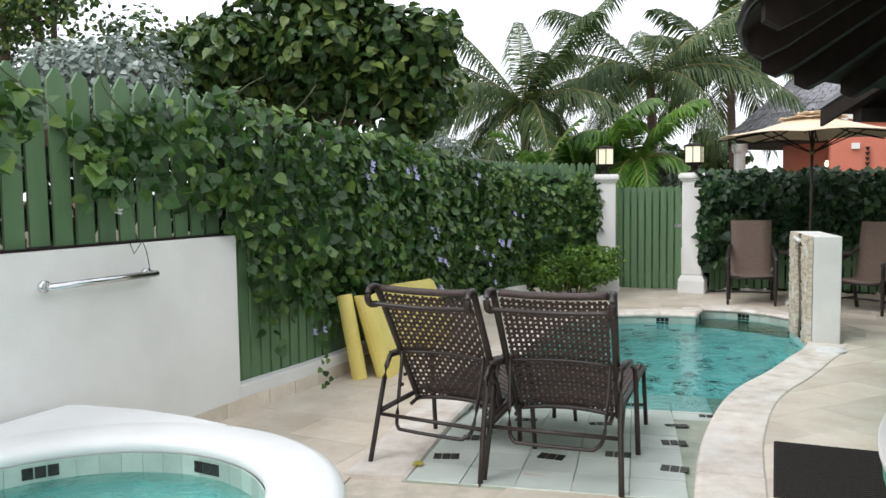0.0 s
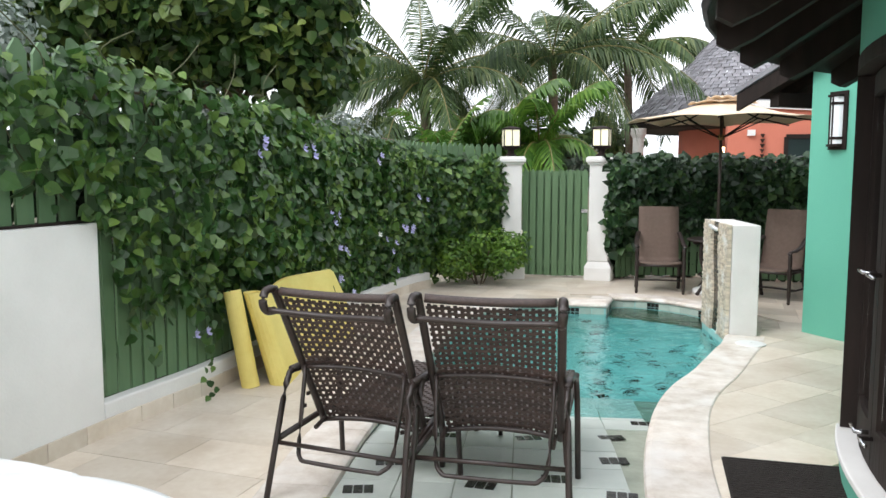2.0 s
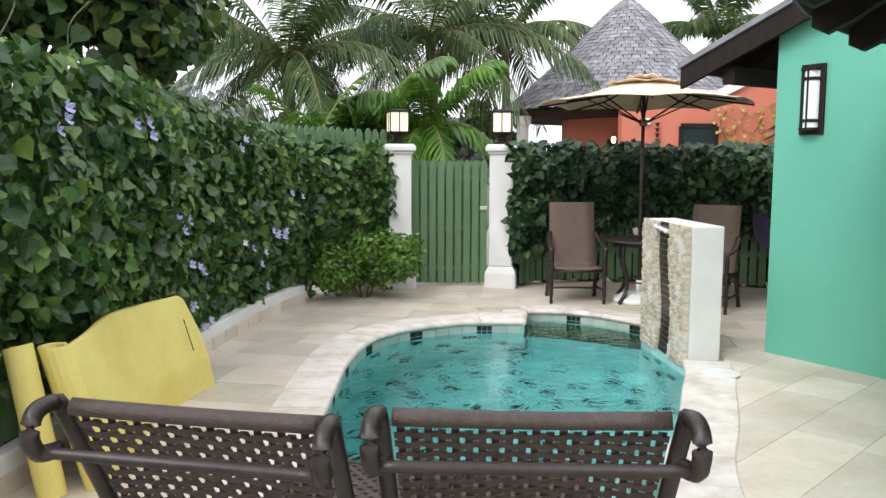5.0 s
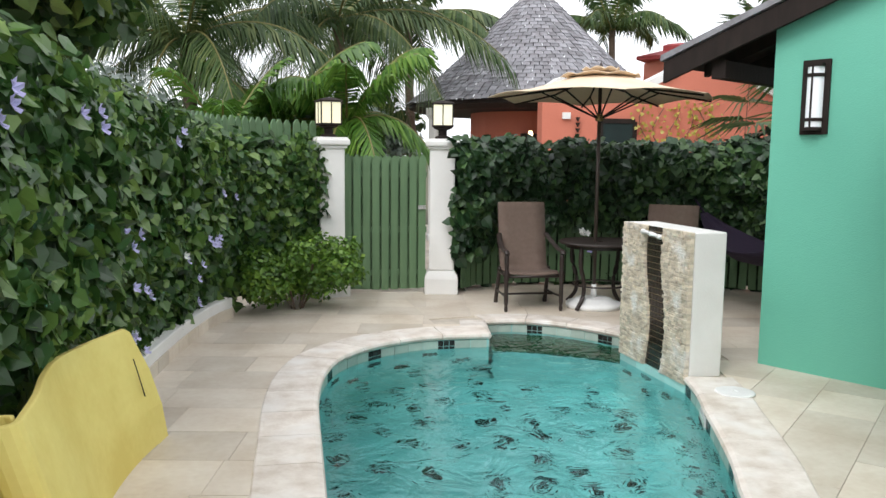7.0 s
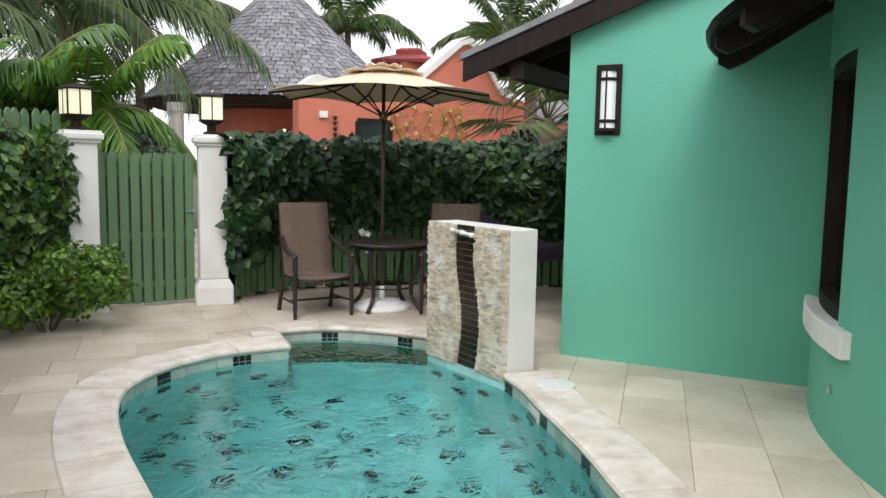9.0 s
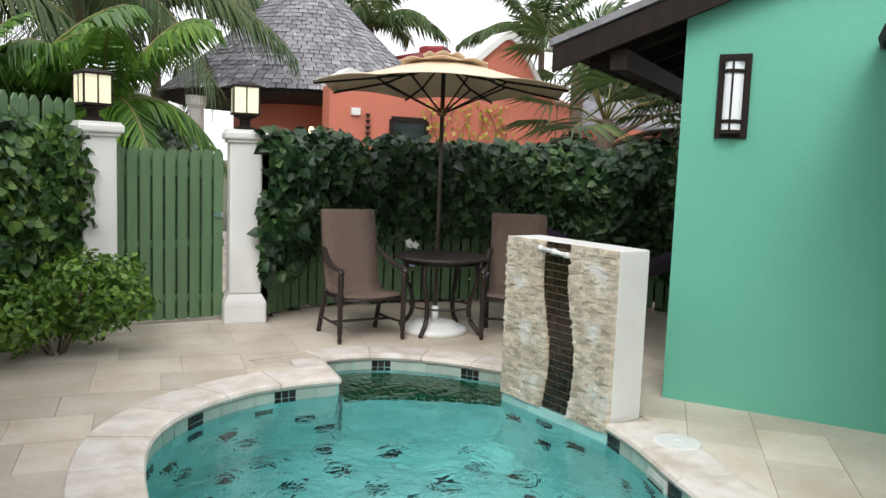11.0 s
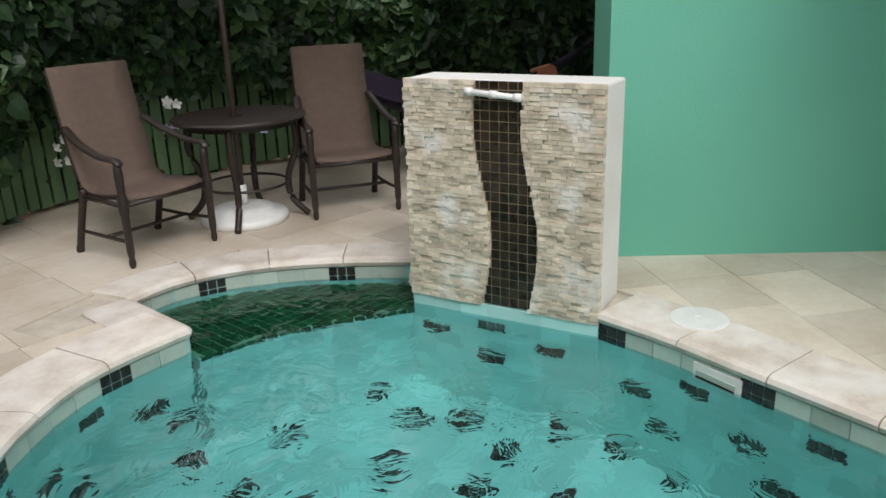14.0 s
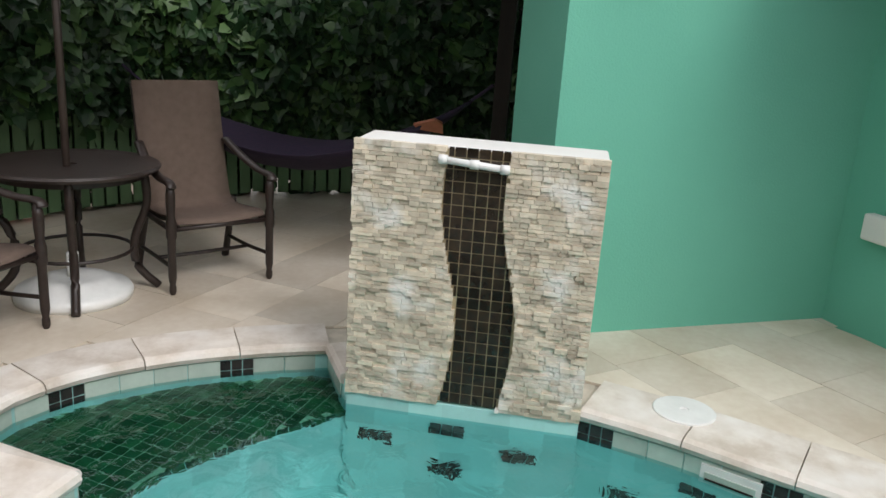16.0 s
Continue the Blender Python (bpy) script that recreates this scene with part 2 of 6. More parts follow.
def water_mat(name, tint, wave, strength):
    m = bpy.data.materials.new(name)
    m.use_nodes = True
    nt = m.node_tree
    b = nt.nodes["Principled BSDF"]
    b.inputs["Base Color"].default_value = (*tint, 1)
    b.inputs["Transmission Weight"].default_value = 1.0
    b.inputs["IOR"].default_value = 1.33
    b.inputs["Roughness"].default_value = 0.01
    g = nt.nodes.new("ShaderNodeNewGeometry")
    n1 = nt.nodes.new("ShaderNodeTexNoise")
    n1.inputs["Scale"].default_value, n1.inputs["Detail"].default_value, n1.inputs["Distortion"].default_value = wave, 3, 1.2
    nt.links.new(g.outputs["Position"], n1.inputs["Vector"])
    bp = nt.nodes.new("ShaderNodeBump")
    bp.inputs["Strength"].default_value, bp.inputs["Distance"].default_value = strength, 0.04
    nt.links.new(n1.outputs["Fac"], bp.inputs["Height"])
    nt.links.new(bp.outputs["Normal"], b.inputs["Normal"])
    return m


M_WATER = water_mat("pool_water", (0.23, 0.60, 0.62), 5.5, 0.4)
M_TUBWATER = water_mat("tub_water", (0.36, 0.72, 0.70), 7.0, 0.9)


def glass_mat(name, tint, rough=0.0):
    m = bpy.data.materials.new(name)
    m.use_nodes = True
    b = m.node_tree.nodes["Principled BSDF"]
    b.inputs["Base Color"].default_value = (*tint, 1)
    b.inputs["Transmission Weight"].default_value = 1.0
    b.inputs["Roughness"].default_value = rough
    b.inputs["IOR"].default_value = 1.45
    return m


def lamp_mat(name, colour, glow):
    m = bpy.data.materials.new(name)
    m.use_nodes = True
    b = m.node_tree.nodes["Principled BSDF"]
    b.inputs["Base Color"].default_value = (*colour, 1)
    b.inputs["Roughness"].default_value = 0.35
    b.inputs["Emission Color"].default_value = (*colour, 1)
    b.inputs["Emission Strength"].default_value = glow
    return m


M_GLASS = glass_mat("window_glass", (0.8, 0.86, 0.84))
M_LANTERN = lamp_mat("lantern_glass", (0.86, 0.82, 0.58), 0.35)
M_SCONCE = lamp_mat("sconce_glass", (0.82, 0.84, 0.86), 0.12)
M_BULB = lamp_mat("warm_bulb", (1.0, 0.75, 0.4), 4.0)

# ---- mesh helpers ----


def thing(name, m=None, label="", category="", group="", kind=""):
    """An empty at a thing's base; its parts hang under it."""
    ob = new(name)
    ob.empty_display_size = 0.1
    if m is not None:
        ob.matrix_world = m
    return tagged(ob, label, category, group, kind)


def part(name, bm, material, parent=None, label="", smooth=False, bevel=0.0):
    """Links a bmesh as one mesh object, under a thing or a part."""
    if bevel:
        bmesh.ops.bevel(bm, geom=[e for e in bm.edges if e.is_manifold and e.calc_face_angle(0) > 0.5], offset=bevel, segments=2, affect="EDGES", profile=0.5)
    me = bpy.data.meshes.new(name)
    bm.normal_update()
    bm.to_mesh(me)
    bm.free()
    me.materials.append(material)
    if smooth:
        me.shade_smooth()
    ob = new(name, me)
    if parent is not None:
        ob.parent = parent
    if label:
        ob["label"] = label
    return ob


def raw(name, verts, faces, material, parent=None, label="", smooth=False):
    me = bpy.data.meshes.new(name)
    me.from_pydata([tuple(v) for v in verts], [], [tuple(f) for f in faces])
    me.materials.append(material)
    if smooth:
        me.shade_smooth()
    ob = new(name, me)
    if parent is not None:
        ob.parent = parent
    if label:
        ob["label"] = label
    return ob


def box(sx, sy, sz, at=(0, 0, 0), bm=None, turn=None):
    """A box whose base centre is at 'at'."""
    bm = bm or bmesh.new()
    m = Matrix.Translation(at) @ (turn or Matrix()) @ Matrix.Translation((0, 0, sz / 2)) @ Matrix.Diagonal((sx, sy, sz, 1))
    bmesh.ops.create_cube(bm, size=1, matrix=m)
    return bm


def tube(points, r, bm=None, sides=8, r_end=None, closed=False, flat=1.0):
    """A round bar swept along points."""
    bm = bm or bmesh.new()
    pts = [Vector(p) for p in points]
    n = len(pts)
    rings = []
    up = Vector((0, 0, 1))
    for i, p in enumerate(pts):
        if closed:
            d = pts[(i + 1) % n] - pts[i - 1]
        else:
            d = pts[min(i + 1, n - 1)] - pts[max(i - 1, 0)]
        d.normalize()
        ref = up if abs(d.z) < 0.95 else Vector((0, 1, 0))
        a = d.cross(ref).normalized()
        b = a.cross(d).normalized()
        rad = r if r_end is None else r + (r_end - r) * i / max(1, n - 1)
        rings.append([bm.verts.new(p + (a * math.cos(k * math.tau / sides) + b * math.sin(k * math.tau / sides) * flat) * rad) for k in range(sides)])
    for i in range(n if closed else n - 1):
        q, s = rings[i], rings[(i + 1) % n]
        for k in range(sides):
            bm.faces.new((q[k], q[(k + 1) % sides], s[(k + 1) % sides], s[k]))
    if not closed:
        bm.faces.new(rings[0][::-1])
        bm.faces.new(rings[-1])
    return bm


def arc_pts(points, steps=6):
    """Catmull-Rom through points."""
    pts = [Vector(p) for p in points]
    out = []
    for i in range(len(pts) - 1):
        p0, p1, p2, p3 = pts[max(i - 1, 0)], pts[i], pts[i + 1], pts[min(i + 2, len(pts) - 1)]
        for k in range(steps):
            t = k / steps
            out.append(0.5 * (2 * p1 + (p2 - p0) * t + (2 * p0 - 5 * p1 + 4 * p2 - p3) * t * t + (3 * p1 - p0 - 3 * p2 + p3) * t ** 3))
    out.append(pts[-1])
    return out


def lathe(profile, sides=24, bm=None, at=(0, 0, 0), caps=True):
    bm = bm or bmesh.new()
    at = Vector(at)
    rings = []
    for r, z in profile:
        rings.append([bm.verts.new(at + Vector((r * math.cos(k * math.tau / sides), r * math.sin(k * math.tau / sides), z))) for k in range(sides)])
    for q, s in zip(rings, rings[1:]):
        for k in range(sides):
            bm.faces.new((q[k], q[(k + 1) % sides], s[(k + 1) % sides], s[k]))
    if caps and profile[0][0] > 1e-4:
        bm.faces.new(rings[0][::-1])
    if caps and profile[-1][0] > 1e-4:
        bm.faces.new(rings[-1])
    bmesh.ops.remove_doubles(bm, verts=bm.verts, dist=1e-5)
    return bm


def prism(outline, z0, z1, bm=None):
    """A closed outline (x, y) raised from z0 to z1."""
    bm = bm or bmesh.new()
    lo = [bm.verts.new((x, y, z0)) for x, y in outline]
    hi = [bm.verts.new((x, y, z1)) for x, y in outline]
    n = len(lo)
    for k in range(n):
        bm.faces.new((lo[k], lo[(k + 1) % n], hi[(k + 1) % n], hi[k]))
    bm.faces.new(lo[::-1])
    bm.faces.new(hi)
    bmesh.ops.recalc_face_normals(bm, faces=bm.faces)
    return bm


def wall_strip(points, thick, z0, z1, side=1):
    """A wall along plan points, thick to one side (1: left of the way). z1 may be a list of heights."""
    pts = [Vector((p[0], p[1])) for p in points]
    n = len(pts)
    heights = z1 if isinstance(z1, (list, tuple)) else [z1] * n
    bm = bmesh.new()
    rows = []
    for i, p in enumerate(pts):
        d = (pts[min(i + 1, n - 1)] - pts[max(i - 1, 0)]).normalized()
        q = p + Vector((-d.y, d.x)) * thick * side
        rows.append([bm.verts.new((p.x, p.y, z0)), bm.verts.new((p.x, p.y, heights[i])), bm.verts.new((q.x, q.y, heights[i])), bm.verts.new((q.x, q.y, z0))])
    for a, b in zip(rows, rows[1:]):
        for k in range(4):
            bm.faces.new((a[k], b[k], b[(k + 1) % 4], a[(k + 1) % 4]))
    bm.faces.new(rows[0])
    bm.faces.new(rows[-1][::-1])
    bmesh.ops.recalc_face_normals(bm, faces=bm.faces)
    return bm


LEAF = np.array([(0, 0, 0), (-0.42, 0.1, 0.06), (-0.46, 0.45, 0.05), (0, 1.0, -0.12), (0.46, 0.45, 0.05), (0.42, 0.1, 0.06), (0, 0.5, -0.03)])
LEAF_FACES = [(0, 6, 2, 1), (6, 3, 2), (0, 5, 4, 6), (6, 4, 3)]
OVAL = np.array([(0, 0, 0), (-0.22, 0.45, 0.04), (0, 1.0, -0.06), (0.22, 0.45, 0.04)])
OVAL_FACES = [(0, 3, 2, 1)]


def leaf_field(name, places, normals, sizes, material, parent=None, shape=LEAF, faces=LEAF_FACES, droop=0.6, rng=None, label="", spread=0.55):
    """Many separate leaves at places, each facing about its normal with its tip hanging."""
    rng = rng or np.random.RandomState(3)
    P, N, S = np.array(places, float), np.array(normals, float), np.array(sizes, float)
    n = len(P)
    N = N + rng.normal(0, spread, (n, 3))
    N /= np.linalg.norm(N, axis=1)[:, None] + 1e-9
    down = np.tile(np.array([0, 0, -droop]), (n, 1)) + rng.normal(0, 0.55, (n, 3))
    Y = down - N * (down * N).sum(1)[:, None]
    Y /= np.linalg.norm(Y, axis=1)[:, None] + 1e-9
    X = np.cross(Y, N)
    k = len(shape)
    V = P[:, None, :] + S[:, None, None] * (shape[None, :, 0, None] * X[:, None, :] + shape[None, :, 1, None] * Y[:, None, :] + shape[None, :, 2, None] * N[:, None, :])
    F = [tuple(i * k + j for j in f) for i in range(n) for f in faces]
    return raw(name, V.reshape(-1, 3).tolist(), F, material, parent, label)

# ---- plan ----
RUN_A = [(0.60, 4.3), (0.60, 5.4), (0.64, 6.3), (0.70, 7.1), (0.77, 8.1), (0.83, 8.9), (0.93, 9.5), (1.08, 9.95), (1.3, 10.25), (1.6, 10.48), (2.05, 10.64), (2.59, 10.6)]
RUN_B = [(2.59, 10.6), (2.72, 11.18)]
RUN_C = [(2.72, 11.18), (3.0, 11.18), (3.28, 11.05), (3.56, 10.78), (3.78, 10.44), (3.93, 10.12)]
RUN_D = [(3.93, 10.12), (3.62, 9.95)]
RUN_E = [(3.60, 8.88), (3.47, 8.5), (3.33, 8.2), (3.18, 7.85), (2.96, 7.36), (2.72, 6.9), (2.53, 6.4), (2.38, 5.8), (2.27, 5.2), (2.2, 4.6), (2.17, 4.3)]


def flat(points, steps=6):
    return [(p.x, p.y) for p in arc_pts([(x, y, 0) for x, y in points], steps)]


CURVE_A, CURVE_C, CURVE_E = flat(RUN_A), flat(RUN_C), flat(RUN_E)
POOL = CURVE_A[:-1] + RUN_B[:1] + CURVE_C[:-1] + RUN_D + CURVE_E
FENCE = flat([(-1.78, 1.7), (-1.36, 3.8), (-1.04, 5.4), (-0.78, 6.45), (-0.56, 8.0), (-0.42, 9.4), (-0.12, 11.0), (0.2, 11.9), (0.75, 12.6), (1.22, 12.95)], 5)
BACK = flat([(2.95, 12.86), (3.3, 13.12), (4.0, 13.2), (5.2, 12.9), (6.3, 12.3), (7.1, 11.4), (7.5, 10.2), (7.5, 9.0), (7.2, 8.0)], 6)
ROOM, ROOM_R = Vector((6.83, 4.03)), 3.75
CORNER, INNER = Vector((4.39, 9.13)), Vector((5.25, 7.49))
SHELF_END = 6.95
WATER = -0.125


def shelf_z(y):
    return float(np.interp(y, [4.3, 5.6, 6.3, 6.95], [-0.004, -0.045, -0.12, -0.18]))


# ---- ground and floor ----
def sheet_with_hole(name, outer, hole, z, material):
    bm = bmesh.new()
    edges = []
    for loop in (outer, hole):
        vs = [bm.verts.new((x, y, z)) for x, y in loop]
        edges += [bm.edges.new((vs[k], vs[(k + 1) % len(vs)])) for k in range(len(vs))]
    bmesh.ops.triangle_fill(bm, use_beauty=True, use_dissolve=False, edges=edges)
    for f in bm.faces:
        if f.normal.z < 0:
            f.normal_flip()
    return part(name, bm, material)


PATIO = [(-3.6, -5), (9.5, -5), (9.5, 13.4), (-3.6, 13.4)]
ground = tagged(sheet_with_hole("ground", [(-400, -400), (400, -400), (400, 400), (-400, 400)], PATIO, -0.02, M_EARTH), "green planted ground beyond the terrace", "ground", kind="structure")
floor = tagged(sheet_with_hole("floor", PATIO, POOL, -0.014, M_GROUT), "cream travertine paved pool terrace", "floor", kind="structure")

# ---- pool ----
pool = tagged(raw("pool", [(x, y, z) for x, y in POOL for z in (-0.02, -1.2)], [(2 * k, 2 * k + 1, (2 * k + 3) % (2 * len(POOL)), (2 * k + 2) % (2 * len(POOL))) for k in range(len(POOL))], M_POOL), "free-form plunge pool lined with pale aqua tiles", "pool", kind="structure")
part("pool_floor", prism(POOL, -1.3, -1.19), M_POOL, pool)
bm = bmesh.new()
rows = []
for k in range(23):
    y = 4.3 + (SHELF_END - 4.3) * k / 22
    xl = float(np.interp(y, [p[1] for p in CURVE_A], [p[0] for p in CURVE_A]))
    xr = float(np.interp(y, [p[1] for p in CURVE_E[::-1]], [p[0] for p in CURVE_E[::-1]]))
    z = shelf_z(y)
    rows.append([bm.verts.new((xl, y, -1.19)), bm.verts.new((xl, y, z)), bm.verts.new((xr, y, z)), bm.verts.new((xr, y, -1.19))])
for p, q in zip(rows, rows[1:]):
    for j in range(4):
        bm.faces.new((p[j], q[j], q[(j + 1) % 4], p[(j + 1) % 4]))
bm.faces.new(rows[0])
bm.faces.new(rows[-1][::-1])
bmesh.ops.recalc_face_normals(bm, faces=bm.faces)
part("sun_shelf", bm, M_PALEGROUT, pool, "shallow beach entry of pale tiles")
BENCH = [(2.62, 10.58)] + [(2.74, 11.15)] + CURVE_C[2:-2] + [(3.9, 10.1), (3.62, 9.93), (3.3, 10.22), (2.95, 10.46)]
part("bench", prism(BENCH, -1.19, -0.238), M_POOL, pool, "submerged bench of pale tiles")
part("bench_bed", prism(BENCH, -0.234, -0.225), M_GREENBED, pool, "pale green joints of the bench mosaic")


def inside(p, loop):
    x, y = p
    hit = False
    for k in range(len(loop)):
        (x1, y1), (x2, y2) = loop[k - 1], loop[k]
        if (y1 > y) != (y2 > y) and x < (x2 - x1) * (y - y1) / (y2 - y1) + x1:
            hit = not hit
    return hit


water = part("water", prism(POOL, WATER - 0.002, WATER), M_WATER)
bm = bmesh.new()
wv = [bm.verts.new((x, y, WATER)) for x, y in POOL]
bmesh.ops.triangle_fill(bm, use_beauty=True, edges=[bm.edges.new((wv[k - 1], wv[k])) for k in range(len(wv))])
for f in bm.faces:
    if f.normal.z < 0:
        f.normal_flip()
bm.to_mesh(water.data)
bm.free()
water.visible_shadow = False
tagged(water, "clear turquoise rippling pool water", "water", kind="structure")

# ---- the round room with its door and window, and the gable wall ----


def on_room(angle, r=ROOM_R):
    return (ROOM.x + r * math.cos(angle), ROOM.y + r * math.sin(angle))


def room_angle(x, y):
    return math.atan2(y - ROOM.y, x - ROOM.x)


A_IN = room_angle(*INNER)
A_W0, A_W1 = room_angle(5.02, 7.31), room_angle(4.18, 6.68)
A_D0, A_D1 = room_angle(3.40, 5.52), room_angle(3.09, 4.05)


def room_wall(a0, a1, z0, z1, name, label=""):
    n = max(2, int(abs(a1 - a0) * 16))
    pts = [on_room(a0 + (a1 - a0) * k / n) for k in range(n + 1)]
    ob = part(name, wall_strip(pts, 0.25, z0, z1, 1), M_GREENWALL, room, label)
    return ob


room = thing("wall_round", label="curved sea-green rendered wall of the villa", category="wall", kind="structure")
if A_D1 < 0:
    A_D1 += math.tau
A_END = A_D1 + 1.6
room_wall(A_IN, A_W0, -0.02, 2.84, "wall_panel")
room_wall(A_W0, A_W1, -0.02, 0.66, "wall_panel")
room_wall(A_W0, A_W1, 2.25, 2.84, "wall_panel")
room_wall(A_W1, A_D0, -0.02, 2.84, "wall_panel")
room_wall(A_D0, A_D1, -0.02, 0.14, "wall_panel")
room_wall(A_D0, A_D1, 2.2, 2.84, "wall_panel")
room_wall(A_D1, A_END, -0.02, 2.84, "wall_panel")
room_wall(A_END, A_IN + math.tau, -0.02, 2.84, "wall_panel")

U = (INNER - CORNER).normalized()
OUT = Vector((-abs(U.y), -abs(U.x)))  # towards the pool
WALL_LEN = (INNER - CORNER).length
bm = bmesh.new()
ring = []
for s, top_z in ((0, 2.66), (WALL_LEN + 0.25, 2.66 + 0.36 * (WALL_LEN + 0.25))):
    p = CORNER + U * s
    q = p - OUT * 0.55
    ring.append([bm.verts.new((p.x, p.y, -0.02)), bm.verts.new((p.x, p.y, top_z)), bm.verts.new((q.x, q.y, top_z)), bm.verts.new((q.x, q.y, -0.02))])
for k in range(4):
    bm.faces.new((ring[0][k], ring[1][k], ring[1][(k + 1) % 4], ring[0][(k + 1) % 4]))
bm.faces.new(ring[0][::-1])
bm.faces.new(ring[1])
bmesh.ops.recalc_face_normals(bm, faces=bm.faces)
gable_wall = tagged(part("wall_gable", bm, M_GREENWALL), "smooth sea-green rendered gable wall", "wall", kind="structure")
# return of that wall, behind the porch
bm = wall_strip([(CORNER.x + 0.52, CORNER.y + 0.2), (CORNER.x + 5.0, CORNER.y - 0.5)], 0.2, -0.02, 2.55, -1)
tagged(part("wall_porch", bm, M_GREENWALL), "sea-green rendered wall under the porch", "wall", kind="structure")


def uvz(s, o, z):
    """A place by the gable wall: s along it from the corner, o out from it."""
    p = CORNER + U * s + OUT * o
    return (p.x, p.y, z)


def slab(corners, thick, material, name, parent=None, label=""):
    lo = [Vector(c) for c in corners]
    bm = bmesh.new()
    a = [bm.verts.new(c) for c in lo]
    b = [bm.verts.new(c + Vector((0, 0, thick))) for c in lo]
    for k in range(4):
        bm.faces.new((a[k], a[(k + 1) % 4], b[(k + 1) % 4], b[k]))
    bm.faces.new(a[::-1])
    bm.faces.new(b)
    bmesh.ops.recalc_face_normals(bm, faces=bm.faces)
    return part(name, bm, material, parent, label)


roof_porch = thing("roof_porch", label="shingled pitched roof with dark timber eaves", category="roof", kind="structure")
slope = 0.36
RZ = lambda s: 2.72 + slope * s
slab([uvz(-0.88, 0.1, RZ(-0.88)), uvz(2.2, 0.1, RZ(2.2)), uvz(2.2, -4.2, RZ(2.2)), uvz(-0.88, -4.2, RZ(-0.88))], 0.05, M_DARKWOOD, "soffit", roof_porch)
slab([uvz(-0.92, 0.15, RZ(-0.92) + 0.056), uvz(2.2, 0.15, RZ(2.2) + 0.056), uvz(2.2, -4.2, RZ(2.2) + 0.056), uvz(-0.92, -4.2, RZ(-0.92) + 0.056)], 0.05, M_SHINGLE, "shingle_layer", roof_porch)
slab([uvz(-0.9, 0.13, RZ(-0.9) - 0.13), uvz(2.2, 0.13, RZ(2.2) - 0.13), uvz(2.2, 0.09, RZ(2.2) - 0.13), uvz(-0.9, 0.09, RZ(-0.9) - 0.13)], 0.17, M_DARKWOOD, "bargeboard", roof_porch)
for k in range(7):
    o = -0.25 - 0.6 * k
    slab([uvz(-0.74, o, RZ(-0.74) - 0.12), uvz(1.8, o, RZ(1.8) - 0.12), uvz(1.8, o - 0.07, RZ(1.8) - 0.12), uvz(-0.74, o - 0.07, RZ(-0.74) - 0.12)], 0.118, M_DARKWOOD, "rafter", roof_porch)
slab([uvz(-0.5, 0.05, RZ(-0.5) - 0.26), uvz(-0.38, 0.05, RZ(-0.5) - 0.26), uvz(-0.38, -4, RZ(-0.5) - 0.26), uvz(-0.5, -4, RZ(-0.5) - 0.26)], 0.14, M_DARKWOOD, "beam", roof_porch)
post = Vector((5.72, 9.54))
porch_post = tagged(part("porch_post", box(0.1, 0.1, 2.82, (post.x, post.y, -0.012)), M_DARKWOOD), "slim dark timber post of the porch", "post")

# cone roof of the round room with rafter tails
roof_round = thing("roof_round", label="conical shingled roof with dark rafter tails", category="roof", kind="structure")
EAVE_R, EAVE_Z, CONE = 4.48, 2.37, 0.62
prof = [(EAVE_R, EAVE_Z), (3.6, EAVE_Z + CONE * (EAVE_R - 3.6)), (0.02, EAVE_Z + CONE * 4.4)]
part("soffit", lathe(prof, 64, at=(ROOM.x, ROOM.y, 0), caps=False), M_DARKWOOD, roof_round)
part("shingle_layer", lathe([(r + 0.02, z + 0.004) for r, z in prof] + [(0.02, prof[-1][1] + 0.06)] + [(r + 0.03, z + 0.035) for r, z in prof[::-1]], 64, at=(ROOM.x, ROOM.y, 0), caps=False), M_SHINGLE, roof_round)
for k in range(15):
    a = A_IN + 0.09 + 0.182 * k
    d = Vector((math.cos(a), math.sin(a)))
    t = Vector((-d.y, d.x)) * 0.045
    bm = bmesh.new()
    rows = []
    for r, drop in ((EAVE_R - 0.03, 0.09), (EAVE_R - 0.1, 0.17), (EAVE_R - 0.22, 0.19), (3.6, 0.19)):
        z = EAVE_Z + CONE * (EAVE_R - r) - 0.004
        c = ROOM + d * r
        rows.append([bm.verts.new((c.x + t.x, c.y + t.y, z)), bm.verts.new((c.x - t.x, c.y - t.y, z)), bm.verts.new((c.x - t.x, c.y - t.y, z - drop)), bm.verts.new((c.x + t.x, c.y + t.y, z - drop))])
    for p, q in zip(rows, rows[1:]):
        for j in range(4):
            bm.faces.new((p[j], p[(j + 1) % 4], q[(j + 1) % 4], q[j]))
    bm.faces.new(rows[0][::-1])
    bm.faces.new(rows[-1])
    bmesh.ops.recalc_face_normals(bm, faces=bm.faces)
    part("rafter", bm, M_DARKWOOD, roof_round)

# window in the curved wall
window_1 = thing("window_1", label="tall narrow window with a dark timber frame", category="window", kind="structure")


def curved_bar(a0, a1, r0, r1, z0, z1, material, parent, name, bevel=0.0):
    n = max(2, int(abs(a1 - a0) * 24))
    loop = [on_room(a0 + (a1 - a0) * k / n, r1) for k in range(n + 1)] + [on_room(a1 + (a0 - a1) * k / n, r0) for k in range(n + 1)]
    return part(name, prism(loop, z0, z1), material, parent, bevel=bevel)


dA = 0.09 / ROOM_R
curved_bar(A_W0 - dA * 0.9, A_W1 + dA * 2.4, 3.5, 3.81, 0.56, 0.71, M_WHITE, window_1, "window_sill", 0.012)
curved_bar(A_W0, A_W0 + dA, 3.55, 3.72, 0.712, 2.25, M_DARKWOOD, window_1, "window_frame")
